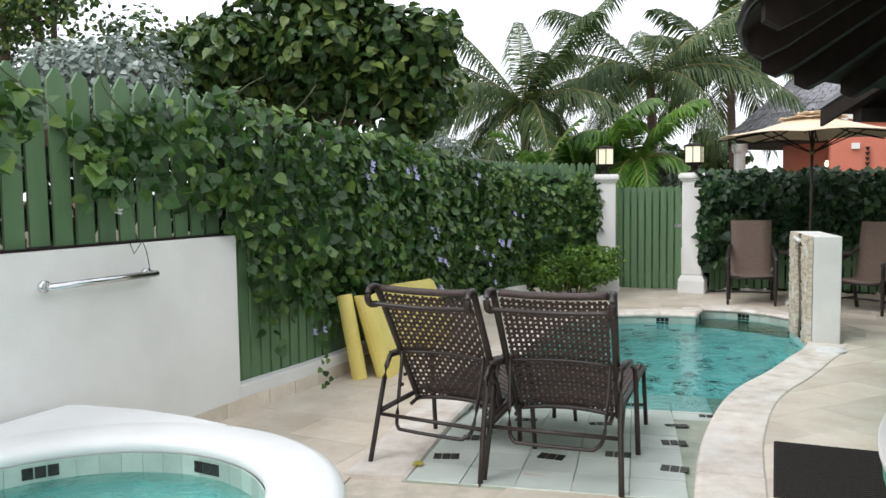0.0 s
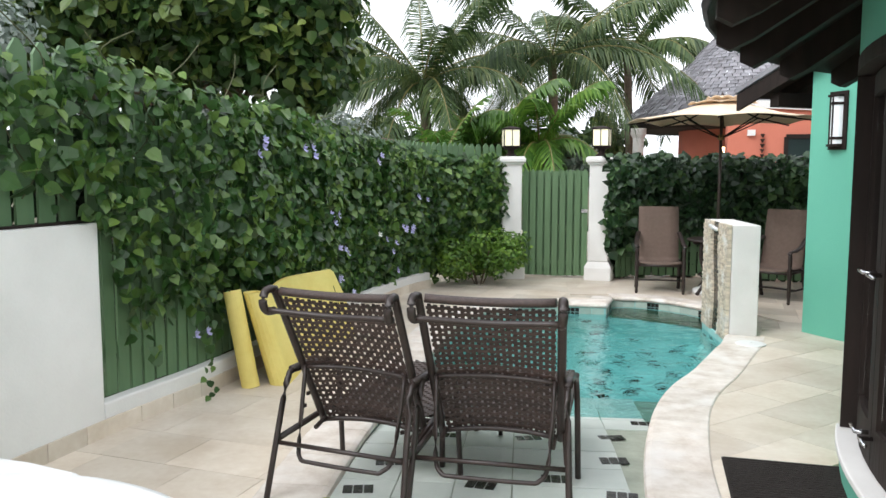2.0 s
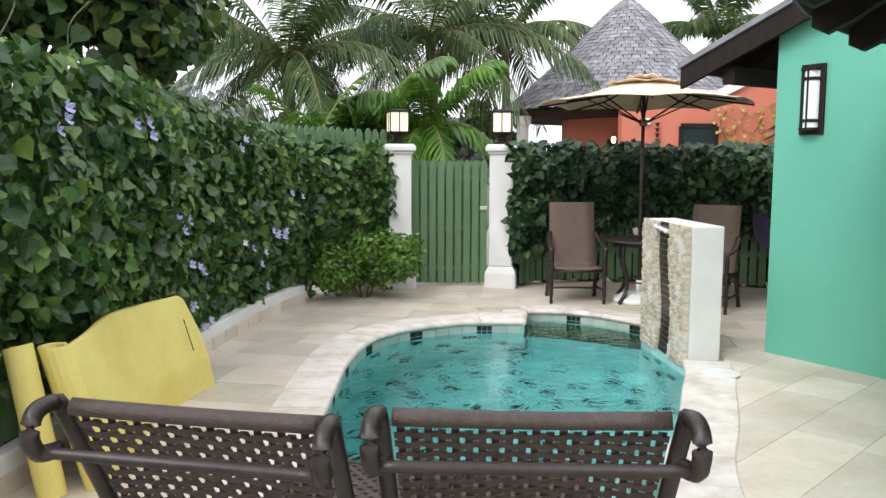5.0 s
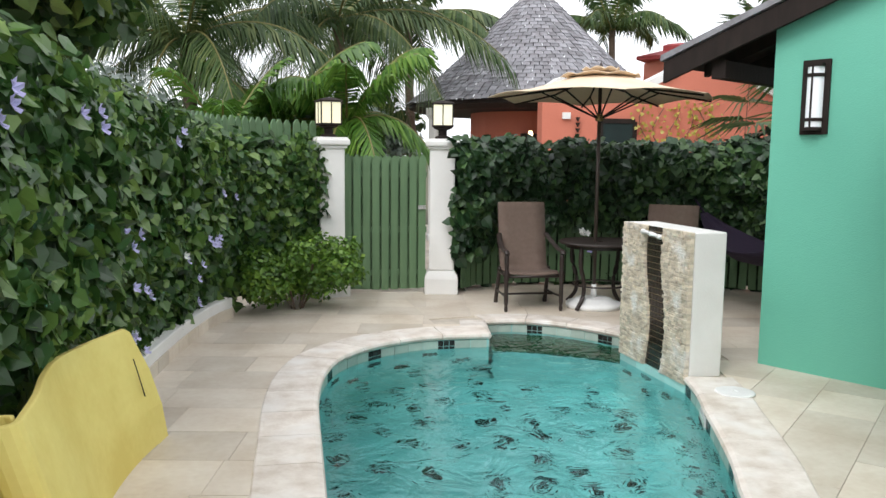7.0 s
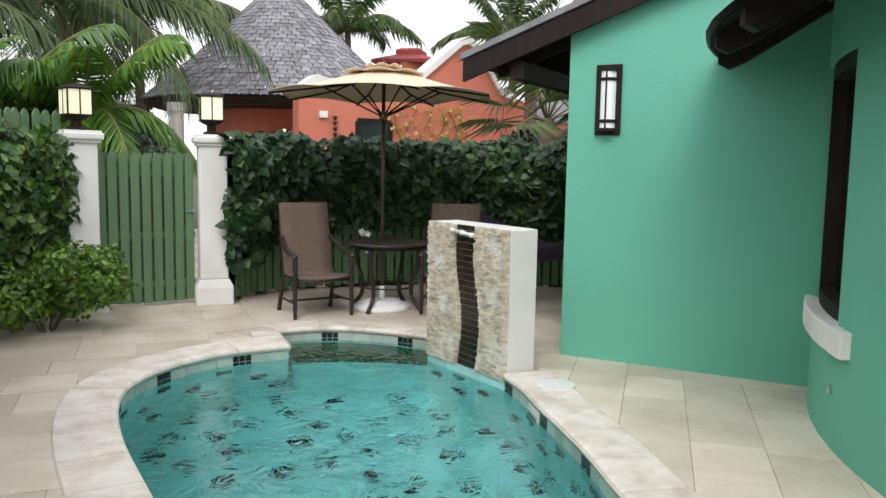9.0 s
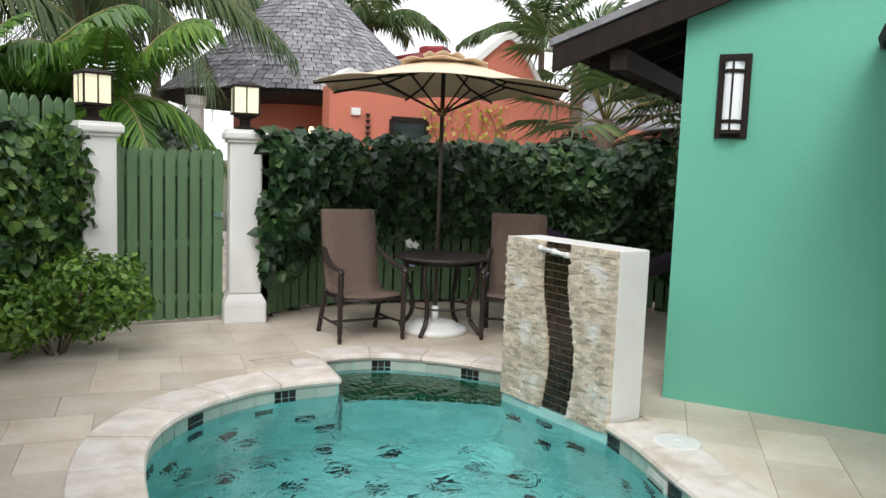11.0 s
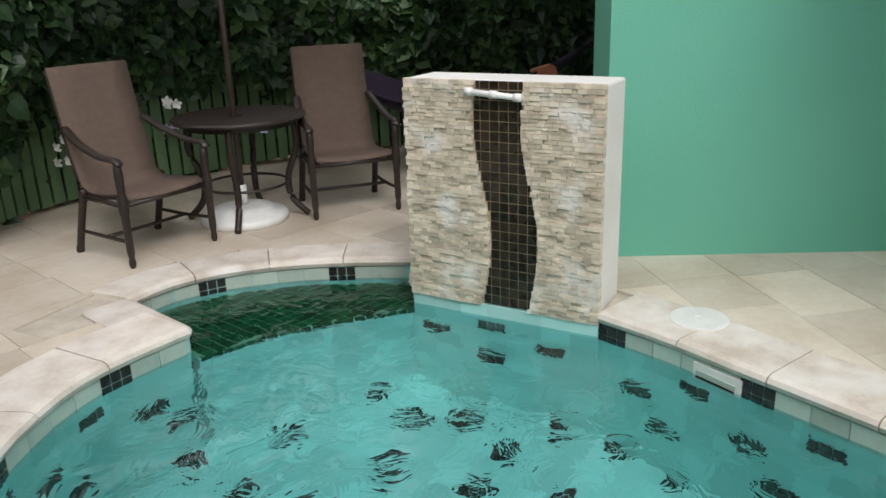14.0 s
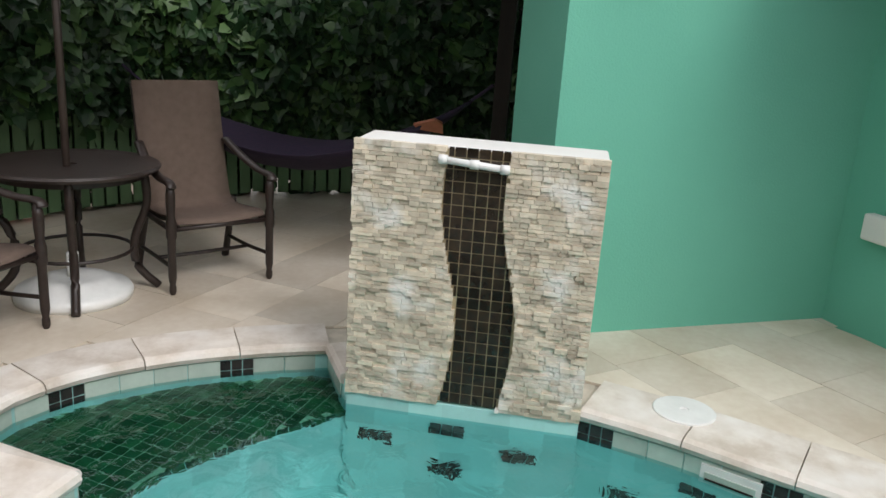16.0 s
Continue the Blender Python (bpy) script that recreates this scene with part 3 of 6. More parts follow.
curved_bar(A_W1 - dA, A_W1, 3.55, 3.72, 0.712, 2.25, M_DARKWOOD, window_1, "window_frame")
curved_bar(A_W0 + dA, A_W1 - dA, 3.55, 3.72, 2.16, 2.25, M_DARKWOOD, window_1, "window_frame")
curved_bar(A_W0 + dA, A_W1 - dA, 3.55, 3.72, 0.712, 0.80, M_DARKWOOD, window_1, "window_frame")
pane = curved_bar(A_W0 + dA, A_W1 - dA, 3.62, 3.628, 0.80, 2.16, M_GLASS, window_1, "pane")
pane.visible_shadow = False

# glazed double door on its white sill
door_1 = thing("door_1", label="dark timber glazed double door, closed", category="door", kind="structure")
curved_bar(A_D0, A_D1, 3.45, 3.775, 0.142, 0.18, M_WHITE, door_1, "door_sill", 0.008)
dF = 0.08 / ROOM_R
mid = (A_D0 + A_D1) / 2
for a, b in ((A_D0, A_D0 + dF), (A_D1 - dF, A_D1)):
    curved_bar(a, b, 3.55, 3.753, 0.182, 2.2, M_DARKWOOD, door_1, "door_frame")
curved_bar(A_D0 + dF, A_D1 - dF, 3.55, 3.753, 2.12, 2.2, M_DARKWOOD, door_1, "door_frame")
for a, b in ((A_D0 + dF * 1.05, mid - 0.001), (mid + 0.001, A_D1 - dF * 1.05)):
    leaf = curved_bar(a, b, 3.62, 3.67, 0.19, 0.40, M_DARKWOOD, door_1, "door_leaf")
    curved_bar(a, a + dF * 1.1, 3.62, 3.67, 0.402, 2.11, M_DARKWOOD, leaf, "stile")
    curved_bar(b - dF * 1.1, b, 3.62, 3.67, 0.402, 2.11, M_DARKWOOD, leaf, "stile")
    curved_bar(a + dF * 1.1, b - dF * 1.1, 3.62, 3.67, 2.0, 2.11, M_DARKWOOD, leaf, "rail")
    g = curved_bar(a + dF * 1.1, b - dF * 1.1, 3.64, 3.648, 0.402, 2.0, M_GLASS, leaf, "pane")
    g.visible_shadow = False
    for z in (0.35, 1.13):
        side = mid + (-0.014 if a < mid - 0.1 else 0.014)
        c0, c1, c2 = on_room(side, 3.672), on_room(side, 3.73), on_room(side + (-0.03 if a < mid - 0.1 else 0.03), 3.73)
        part("handle", tube([(*c0, z), (*c1, z), (*c2, z)], 0.011), M_CHROME, leaf, "chrome lever", smooth=True)
room_floor = tagged(part("floor_inside", lathe([(3.45, 0.0), (0.00001, 0.0)], 48, at=(ROOM.x, ROOM.y, 0.1), caps=False), mat("room_floor", (0.3, 0.24, 0.18), rough=0.4)), "tiled floor inside the round room", "floor", kind="structure")

# ---- white wall, planter kerb and towel rail ----
W_END = [i for i, p in enumerate(FENCE) if p[1] < 5.41][-1]


def behind(line, d):
    """A plan line moved by d to the left of its way."""
    out = []
    for i, p in enumerate(line):
        a, b = line[max(i - 1, 0)], line[min(i + 1, len(line) - 1)]
        k = math.dist(a, b)
        out.append((p[0] - d * (b[1] - a[1]) / k, p[1] + d * (b[0] - a[0]) / k))
    return out


FACE = behind(FENCE, -0.1)
WALL_TOP = 1.3
wall_line = FACE[: W_END + 1]
tagged(part("wall_white", wall_strip(wall_line, 0.2, -0.02, WALL_TOP, 1), M_WHITE, bevel=0.01), "white rendered garden wall with faint stains", "wall", kind="structure")
kerb_line = [p for p in FACE[W_END:] if p[1] < 11.9]
kerb = tagged(part("planter_kerb", wall_strip(kerb_line, 0.1, -0.02, 0.2, 1), M_WHITE, bevel=0.012), "low white planter kerb", "kerb", kind="structure")
bed = tagged(part("planting_bed", wall_strip(behind(kerb_line, 0.102), 0.5, -0.02, 0.15, 1), M_SOIL), "dark soil of the planting bed", "soil", kind="structure")

# ---- towel rail ----
wall_dir = (Vector(wall_line[-1]) - Vector(wall_line[-6])).normalized()
wall_out = Vector((wall_dir.y, -wall_dir.x))


def on_wall(s, o, z):
    p = Vector((-1.25, 3.8)) + wall_dir * s + wall_out * o
    return (p.x, p.y, z)


towel_rail = thing("towel_rail", label="chrome towel rail on the white wall", category="towel rail")
part("bar", tube([on_wall(-0.02, 0.07, 1.11), on_wall(0.76, 0.07, 1.11)], 0.02, sides=12), M_CHROME, towel_rail, smooth=True)
for s in (0.01, 0.735):
    part("bracket", tube([on_wall(s, -0.03, 1.11), on_wall(s, 0.07, 1.11)], 0.026, sides=12, r_end=0.02), M_CHROME, towel_rail, smooth=True)
    part("wall_plate", tube([on_wall(s, -0.03, 1.11), on_wall(s, 0.018, 1.11)], 0.032, sides=16), M_CHROME, towel_rail, smooth=True)

# beige skirting tiles along the wall and kerb
ME_SKIRT = bpy.data.meshes.new("skirting_tile")
bm = box(0.296, 0.014, 0.115, (0, 0, 0))
bmesh.ops.bevel(bm, geom=bm.edges[:], offset=0.002, segments=1, affect="EDGES")
bm.to_mesh(ME_SKIRT)
bm.free()
ME_SKIRT.materials.append(M_TRAV)
# ---- hot tub ----
TUB = (-0.25, 2.66)
hot_tub = thing("hot_tub", label="round raised hot tub with a thick white rim", category="hot tub")
part("shell", lathe([(1.02, -0.013), (1.02, 0.36), (0.79, 0.36), (0.79, -0.013)], 64, at=(*TUB, 0), caps=False), M_WHITE_GLOSS, hot_tub, smooth=False)
part("rim", lathe([(0.78, 0.36), (1.03, 0.36), (1.065, 0.375), (1.08, 0.405), (1.065, 0.435), (1.02, 0.452), (0.84, 0.452), (0.785, 0.44), (0.765, 0.41), (0.78, 0.36)], 64, at=(*TUB, 0), caps=False), M_WHITE_GLOSS, hot_tub, smooth=True)
part("basin", lathe([(0.02, 0.02), (0.75, 0.02), (0.78, 0.1), (0.775, 0.36)], 48, at=(*TUB, 0), caps=False), M_POOL, hot_tub)
tub_water = part("tub_water", lathe([(0.774, 0.29), (0.00001, 0.29)], 64, at=(*TUB, 0), caps=False), M_TUBWATER, hot_tub, "bubbling turquoise water")
tub_water.visible_shadow = False
ledge = [(-1.62, 1.9), (-1.24, 3.72), (-1.2, 3.89), (-1.1, 3.91), (-0.7, 3.885), (-0.38, 3.815), (-0.12, 3.725)]
ledge += [(TUB[0] + 0.95 * math.cos(radians(d)), TUB[1] + 0.95 * math.sin(radians(d))) for d in range(80, 226, 6)]
part("ledge", prism(ledge, -0.013, 0.448), M_WHITE_GLOSS, hot_tub, bevel=0.025)


def mosaic(name, w, h, cols, rows, gap=0.006, thick=0.006):
    """A block of small dark tiles on a pale bed, facing +y, centred."""
    bm = bmesh.new()
    for i in range(cols):
        for j in range(rows):
            box(w / cols - gap, thick, h / rows - gap, ((i + 0.5) * w / cols - w / 2, 0, (j + 0.5) * h / rows - h / 2 - (h / rows - gap) / 2), bm)
    me = bpy.data.meshes.new(name)
    bm.to_mesh(me)
    bm.free()
    me.materials.append(M_BLACKTILE)
    return me


ME_BLOCK = mosaic("mosaic_block", 0.16, 0.108, 3, 2)
bm = box(0.148, 0.008, 0.108, (0, 0, -0.054))
bmesh.ops.bevel(bm, geom=bm.edges[:], offset=0.002, segments=1, affect="EDGES")
ME_PALE = bpy.data.meshes.new("waterline_tile")
bm.to_mesh(ME_PALE)
bm.free()
ME_PALE.materials.append(M_TILE)
bm = box(0.098, 0.008, 0.10, (0, 0, -0.05))
ME_TUB = bpy.data.meshes.new("tub_tile")
bm.to_mesh(ME_TUB)
bm.free()
ME_TUB.materials.append(M_TILE)
ME_TUBDARK = mosaic("tub_mosaic", 0.16, 0.06, 3, 1)
for k in range(48):
    a = math.tau * k / 48
    dark = k % 8 == 2
    for z in (0.32, 0.215):
        ob = new("tile", ME_TUB)
        ob.matrix_world = pose(TUB[0] + 0.763 * math.cos(a), TUB[1] + 0.763 * math.sin(a), z + 0.01, 0, 0, math.degrees(a) + 90)
        ob.parent = hot_tub
    if dark:
        ob = new("mosaic", ME_TUBDARK)
        ob.matrix_world = pose(TUB[0] + 0.757 * math.cos(a), TUB[1] + 0.757 * math.sin(a), 0.335, 0, 0, math.degrees(a) + 90)
        ob.parent = hot_tub


def walk_line(points, step):
    """Places every step along a plan line, with the direction there."""
    out, left = [], step / 2
    for (x1, y1), (x2, y2) in zip(points, points[1:]):
        d = math.hypot(x2 - x1, y2 - y1)
        while left <= d:
            f = left / d
            out.append((x1 + (x2 - x1) * f, y1 + (y2 - y1) * f, math.atan2(y2 - y1, x2 - x1)))
            left += step
        left -= d
    return out


for line, owner in ((wall_line, None), (kerb_line, kerb)):
    for x, y, a in walk_line(line, 0.3):
        ob = new("skirting_tile", ME_SKIRT)
        ob.matrix_world = pose(x + math.sin(a) * 0.009, y - math.cos(a) * 0.009, -0.011, 0, 0, math.degrees(a))
        ob.parent = owner or kerb
# tiles at the water's edge, and dark blocks under water
count = 0
for line in (CURVE_A, RUN_B, CURVE_C, RUN_D, CURVE_E):
    for x, y, a in walk_line(line, 0.152):
        if y < 5.6:
            continue
        count += 1
        inward = Vector((math.sin(a), -math.cos(a)))
        dark = count % 5 == 3
        ob = new("mosaic" if dark else "tile", ME_BLOCK if dark else ME_PALE)
        off = 0.004
        ob.matrix_world = pose(x + inward.x * off, y + inward.y * off, -0.106, 0, 0, math.degrees(a) + 180)
        ob.parent = pool
        if y > 6.95:
            for z, turn in ((-0.31, 1), (-0.56, 3), (-0.82, 0)):
                if count % 4 == turn:
                    ob = new("mosaic", ME_BLOCK)
                    ob.matrix_world = pose(x + inward.x * off, y + inward.y * off, z, 0, 0, math.degrees(a) + 180)
                    ob.parent = pool
for k, (x, y, a) in enumerate(walk_line([RUN_D[-1], CURVE_E[0]], 0.33)):
    inward = Vector((math.sin(a), -math.cos(a)))
    for z in (-0.24, -0.62) if k % 2 else (-0.4,):
        ob = new("mosaic", ME_BLOCK)
        ob.matrix_world = pose(x + inward.x * 0.034, y + inward.y * 0.034, z, 0, 0, math.degrees(a) + 180)
        ob.parent = pool
rng = random.Random(5)
placed = []
tries = 0
while len(placed) < 64 and tries < 6000:
    tries += 1
    x, y = rng.uniform(0.7, 3.6), rng.uniform(6.95, 10.9)
    if inside((x, y), POOL) and not inside((x, y), BENCH) and all((x - p) ** 2 + (y - q) ** 2 > 0.1 for p, q in placed):
        placed.append((x, y))
for x, y in placed:
    ob = new("mosaic", ME_BLOCK)
    ob.matrix_world = pose(x, y, -1.186, 90, 0, rng.uniform(0, 180))
    ob.parent = pool
# shelf tiles, pale with dark blocks
ME_SHELFTILE = bpy.data.meshes.new("shelf_tile")
bm = box(0.294, 0.294, 0.008, (0, 0, -0.004))
bm.to_mesh(ME_SHELFTILE)
bm.free()
ME_SHELFTILE.materials.append(M_SHELF)
def shelf_tilt(y):
    return math.degrees(math.atan((shelf_z(y + 0.14) - shelf_z(y - 0.14)) / 0.28))


for i in range(6):
    for j in range(9):
        x, y = 0.78 + 0.3 * i + rng.uniform(-0.002, 0.002), 4.45 + 0.3 * j
        if y < 6.9 and all(inside((x + dx, y + dy), POOL) for dx in (-0.14, 0.14) for dy in (-0.14, 0.14)):
            ob = new("tile", ME_SHELFTILE)
            ob.matrix_world = pose(x, y, shelf_z(y) + 0.006, shelf_tilt(y), 0, 0)
            ob.parent = pool
for x, y in ((1.37, 4.88), (2.08, 4.8), (2.1, 5.34), (2.4, 6.3), (0.84, 5.18), (1.76, 5.01), (2.14, 5.84), (1.1, 5.75), (1.62, 5.75), (1.3, 6.4), (0.8, 6.05), (1.85, 6.6), (0.75, 4.75)):
    ob = new("mosaic", ME_BLOCK)
    ob.matrix_world = pose(x, y, shelf_z(y) + 0.012, 90 + shelf_tilt(y), 0, rng.uniform(-12, 12))
    ob.parent = pool
# green mosaic of the bench
bm = bmesh.new()
for i in range(26):
    for j in range(26):
        u, v = (i - 13) * 0.062, (j - 13) * 0.062
        x, y = 3.25 + u * 0.17 - v * 0.985, 10.6 + u * 0.985 + v * 0.17
        if inside((x, y), BENCH):
            box(0.056, 0.056, 0.006, (x, y, -0.2255), bm, Matrix.Rotation(math.atan2(0.985, 0.17), 4, "Z"))
for px, py, pa in walk_line([(3.62, 9.93), (3.3, 10.22), (2.95, 10.46), (2.62, 10.58)], 0.06):
    box(0.055, 0.012, 0.05, (px, py, -0.28), bm, Matrix.Rotation(pa, 4, "Z"))
tagged(part("green_mosaic", bm, M_GREENTILE, pool, "dark green mosaic tiles"), kind="stuff")

# coping stones
coping = thing("coping", label="pale tumbled stone pool coping", category="coping", kind="structure")
PROFILE = [(0.34, -0.03), (0.34, 0.004), (0.33, 0.009), (0.01, 0.009), (-0.018, 0.0), (-0.028, -0.02), (-0.018, -0.043), (0.01, -0.05)]


def stones(line, length, taper=1.0):
    total = sum(math.dist(a, b) for a, b in zip(line, line[1:]))
    count = max(1, round(total / length))
    stations = walk_line(line, total / (count * 4) * 0.99999)
    fine = [(line[0][0], line[0][1], stations[0][2])] + stations + [(line[-1][0], line[-1][1], stations[-1][2])]
    # distance along for each station
    s, acc = [0.0], 0.0
    for p, q in zip(fine, fine[1:]):
        acc += math.dist(p[:2], q[:2])
        s.append(acc)

    def at(d):
        d = min(max(d, 0), acc)
        for k in range(len(s) - 1):
            if s[k + 1] >= d:
                f = (d - s[k]) / max(1e-6, s[k + 1] - s[k])
                p, q = fine[k], fine[k + 1]
                da = (q[2] - p[2] + math.pi) % math.tau - math.pi
                return (p[0] + (q[0] - p[0]) * f, p[1] + (q[1] - p[1]) * f, p[2] + da * f)
        return fine[-1]

    for k in range(count):
        d0, d1 = acc * k / count + 0.003, acc * (k + 1) / count - 0.003
        bm = bmesh.new()
        rings = []
        lift = rng.uniform(-0.001, 0.0015)
        for j in range(4):
            x, y, a = at(d0 + (d1 - d0) * j / 3)
            o = Vector((-math.sin(a), math.cos(a)))
            rings.append([bm.verts.new((x + o.x * r * (taper if r > 0 else 1), y + o.y * r * (taper if r > 0 else 1), z + lift)) for r, z in PROFILE])
        for p, q in zip(rings, rings[1:]):
            for i in range(len(PROFILE)):
                bm.faces.new((p[i], q[i], q[(i + 1) % len(PROFILE)], p[(i + 1) % len(PROFILE)]))
        bm.faces.new(rings[0])
        bm.faces.new(rings[-1][::-1])
        bmesh.ops.recalc_face_normals(bm, faces=bm.faces)
        part("stone", bm, M_COPING, coping)


stones(CURVE_A, 0.44)
stones(RUN_B, 0.6, 0.72)
stones(CURVE_C, 0.42, 0.8)
stones(RUN_D, 0.4, 0.5)
stones(CURVE_E, 0.44)

# ---- waterfall block ----
waterfall = thing("waterfall_feature", label="white fountain block faced with split stone and dark mosaic", category="fountain")
FX0, FX1, FY0, FY1, FTOP = 3.585, 3.885, 8.885, 9.93, 1.09
part("body", box(FX1 - FX0 - 0.03, FY1 - FY0, FTOP + 0.013, ((FX0 + FX1) / 2 + 0.015, (FY0 + FY1) / 2, -0.013)), M_WHITE, waterfall, bevel=0.012)
part("foot", box(0.06, FY1 - FY0, 1.0, (FX0 + 0.032, (FY0 + FY1) / 2, -1.06)), M_POOL, waterfall)


def wave(z):
    """The strip's centre, as distance from the block's near end."""
    turns = [(-0.06, 9.385), (-0.03, 9.375), (0.085, 9.351), (0.19, 9.335), (0.281, 9.328), (0.37, 9.332), (0.465, 9.346), (0.55, 9.366), (0.64, 9.388), (0.74, 9.408), (0.836, 9.419), (0.95, 9.418), (1.09, 9.405)]
    return float(np.interp(z, [p[0] for p in turns], [p[1] for p in turns]))


bm = bmesh.new()
z = -0.06
while z < FTOP - 0.012:
    h = rng.choice((0.016, 0.019, 0.023))
    y = FY0 - 0.004
    while y < FY1:
        w = rng.uniform(0.025, 0.075)
        y2 = min(y + w, FY1 + 0.004)
        c = wave(z + h / 2)
        lo, hi = c - 0.13, c + 0.13
        for a, b in ((y, min(y2, lo)), (max(y, hi), y2)):
            if b - a > 0.012:
                proud = rng.uniform(0.009, 0.022)
                box(proud + 0.02, b - a - 0.0015, h - 0.0015, (FX0 + 0.014 - proud / 2, (a + b) / 2, z), bm)
        y = y2
    z += h
tagged(part("split_stone", bm, M_STONE, waterfall, "cream split-face stone strips"), kind="stuff")
bm = bmesh.new()
rows = int((FTOP + 0.05) / 0.05) + 1
for j in range(rows):
    z = -0.05 + j * 0.05
    c = wave(z + 0.025)
    for i in range(-4, 4):
        a, b = max(9.41 + i * 0.05, c - 0.128), min(9.41 + (i + 1) * 0.05, c + 0.128)
        if b - a > 0.012:
            box(0.01, b - a - 0.005, min(0.045, FTOP - z - 0.002), (FX0 + 0.012, (a + b) / 2, z), bm)
mosaic_strip = part("mosaic_strip", bm, mat("brown_mosaic", (0.035, 0.024, 0.014), (0.014, 0.01, 0.008), rough=0.2, scale=20, bump=0.1, island=0.5), waterfall, "dark brown mosaic with pale joints")
tagged(mosaic_strip, kind="stuff")
part("strip_bed", box(0.006, 0.42, FTOP + 0.04, (FX0 + 0.014, 9.41, -0.05)), mat("tan_grout", (0.46, 0.37, 0.23), rough=0.85), waterfall)
bm = tube([(FX0 - 0.03, 9.29, 1.02), (FX0 - 0.03, 9.555, 1.04)], 0.015, sides=12)
part("spout", bm, M_PLASTIC, waterfall, "white plastic spout pipe", smooth=True)
for y, z in ((9.295, 1.02), (9.55, 1.04), (9.42, 1.03)):
    part("pipe_cap", tube([(FX0 - 0.03, y - 0.018, z), (FX0 - 0.03, y + 0.018, z)], 0.02, sides=12), M_PLASTIC, waterfall, smooth=True)
    part("pipe_clip", tube([(FX0 + 0.015, y, z), (FX0 - 0.03, y, z)], 0.008, sides=8), M_PLASTIC, waterfall)

lid = tagged(part("skimmer_cover", lathe([(0.135, 0.009), (0.135, 0.016), (0.128, 0.019), (0.02, 0.021), (0.018, 0.016), (0.001, 0.016)], 40, at=(3.70, 8.435, 0)), M_PLASTIC), "round white skimmer lid in the coping", "lid")
skimmer = thing("skimmer_mouth", label="rectangular skimmer opening under the coping", category="skimmer")
sx, sy, sa = walk_line(CURVE_E, 0.1)[6]
inward = Vector((math.sin(sa), -math.cos(sa)))
part("frame", box(0.24, 0.012, 0.10, (0, 0, -0.05)), M_PLASTIC, skimmer)
part("opening", box(0.2, 0.006, 0.05, (0, 0.009, -0.03)), M_TILE, skimmer)
# Solid dark bar painted in for the unlit gap of the skimmer.
part("flap", box(0.19, 0.01, 0.008, (0, 0.012, -0.012)), M_DARKWOOD, skimmer, "dark bar standing in for the shaded slit")
skimmer.matrix_world = pose(sx + inward.x * 0.012, sy + inward.y * 0.012, -0.115, 0, 0, math.degrees(sa) + 180)

# ---- pillars, lanterns, gate ----


def pillar(x, y, rz):
    p = thing("gate_pillar", pose(x, y, -0.012, 0, 0, rz), "white rendered gate pillar with a wide cap and base", "pillar", "gate pillars")
    part("shaft", box(0.30, 0.30, 1.45, (0, 0, 0.29)), M_WHITE, p, bevel=0.02)
    bm = box(0.40, 0.40, 0.22, (0, 0, 0))
    part("base", bm, M_WHITE, p, bevel=0.025)
    sl = part("base_slope", lathe([(0.275, 0.215), (0.22, 0.29)], 4), M_WHITE, p)
    sl.matrix_basis = pose(0, 0, 0, 0, 0, 45)
    part("cap", box(0.40, 0.40, 0.075, (0, 0, 1.755)), M_WHITE, p, bevel=0.02)
    part("neck", box(0.345, 0.345, 0.03, (0, 0, 1.725)), M_WHITE, p, bevel=0.008)
    part("cap_top", box(0.36, 0.36, 0.02, (0, 0, 1.828)), M_WHITE, p, bevel=0.008)
    return p


def lantern(x, y, rz):
    p = thing("pillar_lantern", pose(x, y, 1.836, 0, 0, rz), "square black lantern with cream glass on the pillar", "lantern", "pillar lanterns")
    part("foot", lathe([(0.09, 0), (0.09, 0.025), (0.05, 0.04), (0.05, 0.1), (0.11, 0.125), (0.11, 0.14)], 20), M_DARKWOOD, p)
    part("tray", box(0.25, 0.25, 0.018, (0, 0, 0.14)), M_DARKWOOD, p)
    for a in range(4):
        c = math.cos(a * math.pi / 2), math.sin(a * math.pi / 2)
        for s in (-1, 1):
            ox, oy = c[0] * 0.115 - c[1] * 0.056 * s, c[1] * 0.115 + c[0] * 0.056 * s
            part("glass_pane", box(0.106, 0.006, 0.235, (ox, oy, 0.16), turn=Matrix.Rotation(a * math.pi / 2 + math.pi / 2, 4, "Z")), M_LANTERN, p, "cream opal glass")
        part("bar", box(0.012, 0.014, 0.25, (c[0] * 0.117, c[1] * 0.117, 0.156)), M_DARKWOOD, p)
        d = math.cos(a * math.pi / 2 + 0.785), math.sin(a * math.pi / 2 + 0.785)
        part("corner_bar", box(0.014, 0.014, 0.245, (d[0] * 0.165, d[1] * 0.165, 0.156), turn=Matrix.Rotation(0, 4, "Z")), M_DARKWOOD, p)
    rf = part("roof", lathe([(0.19, 0.40), (0.19, 0.415), (0.10, 0.44), (0.02, 0.452)], 4), M_DARKWOOD, p)
    rf.matrix_basis = pose(0, 0, 0, 0, 0, 45)
    return p


for x, y, rz in ((1.38, 12.95, 10), (2.72, 12.9, -14)):
    pillar(x, y, rz)
    lantern(x, y, rz)


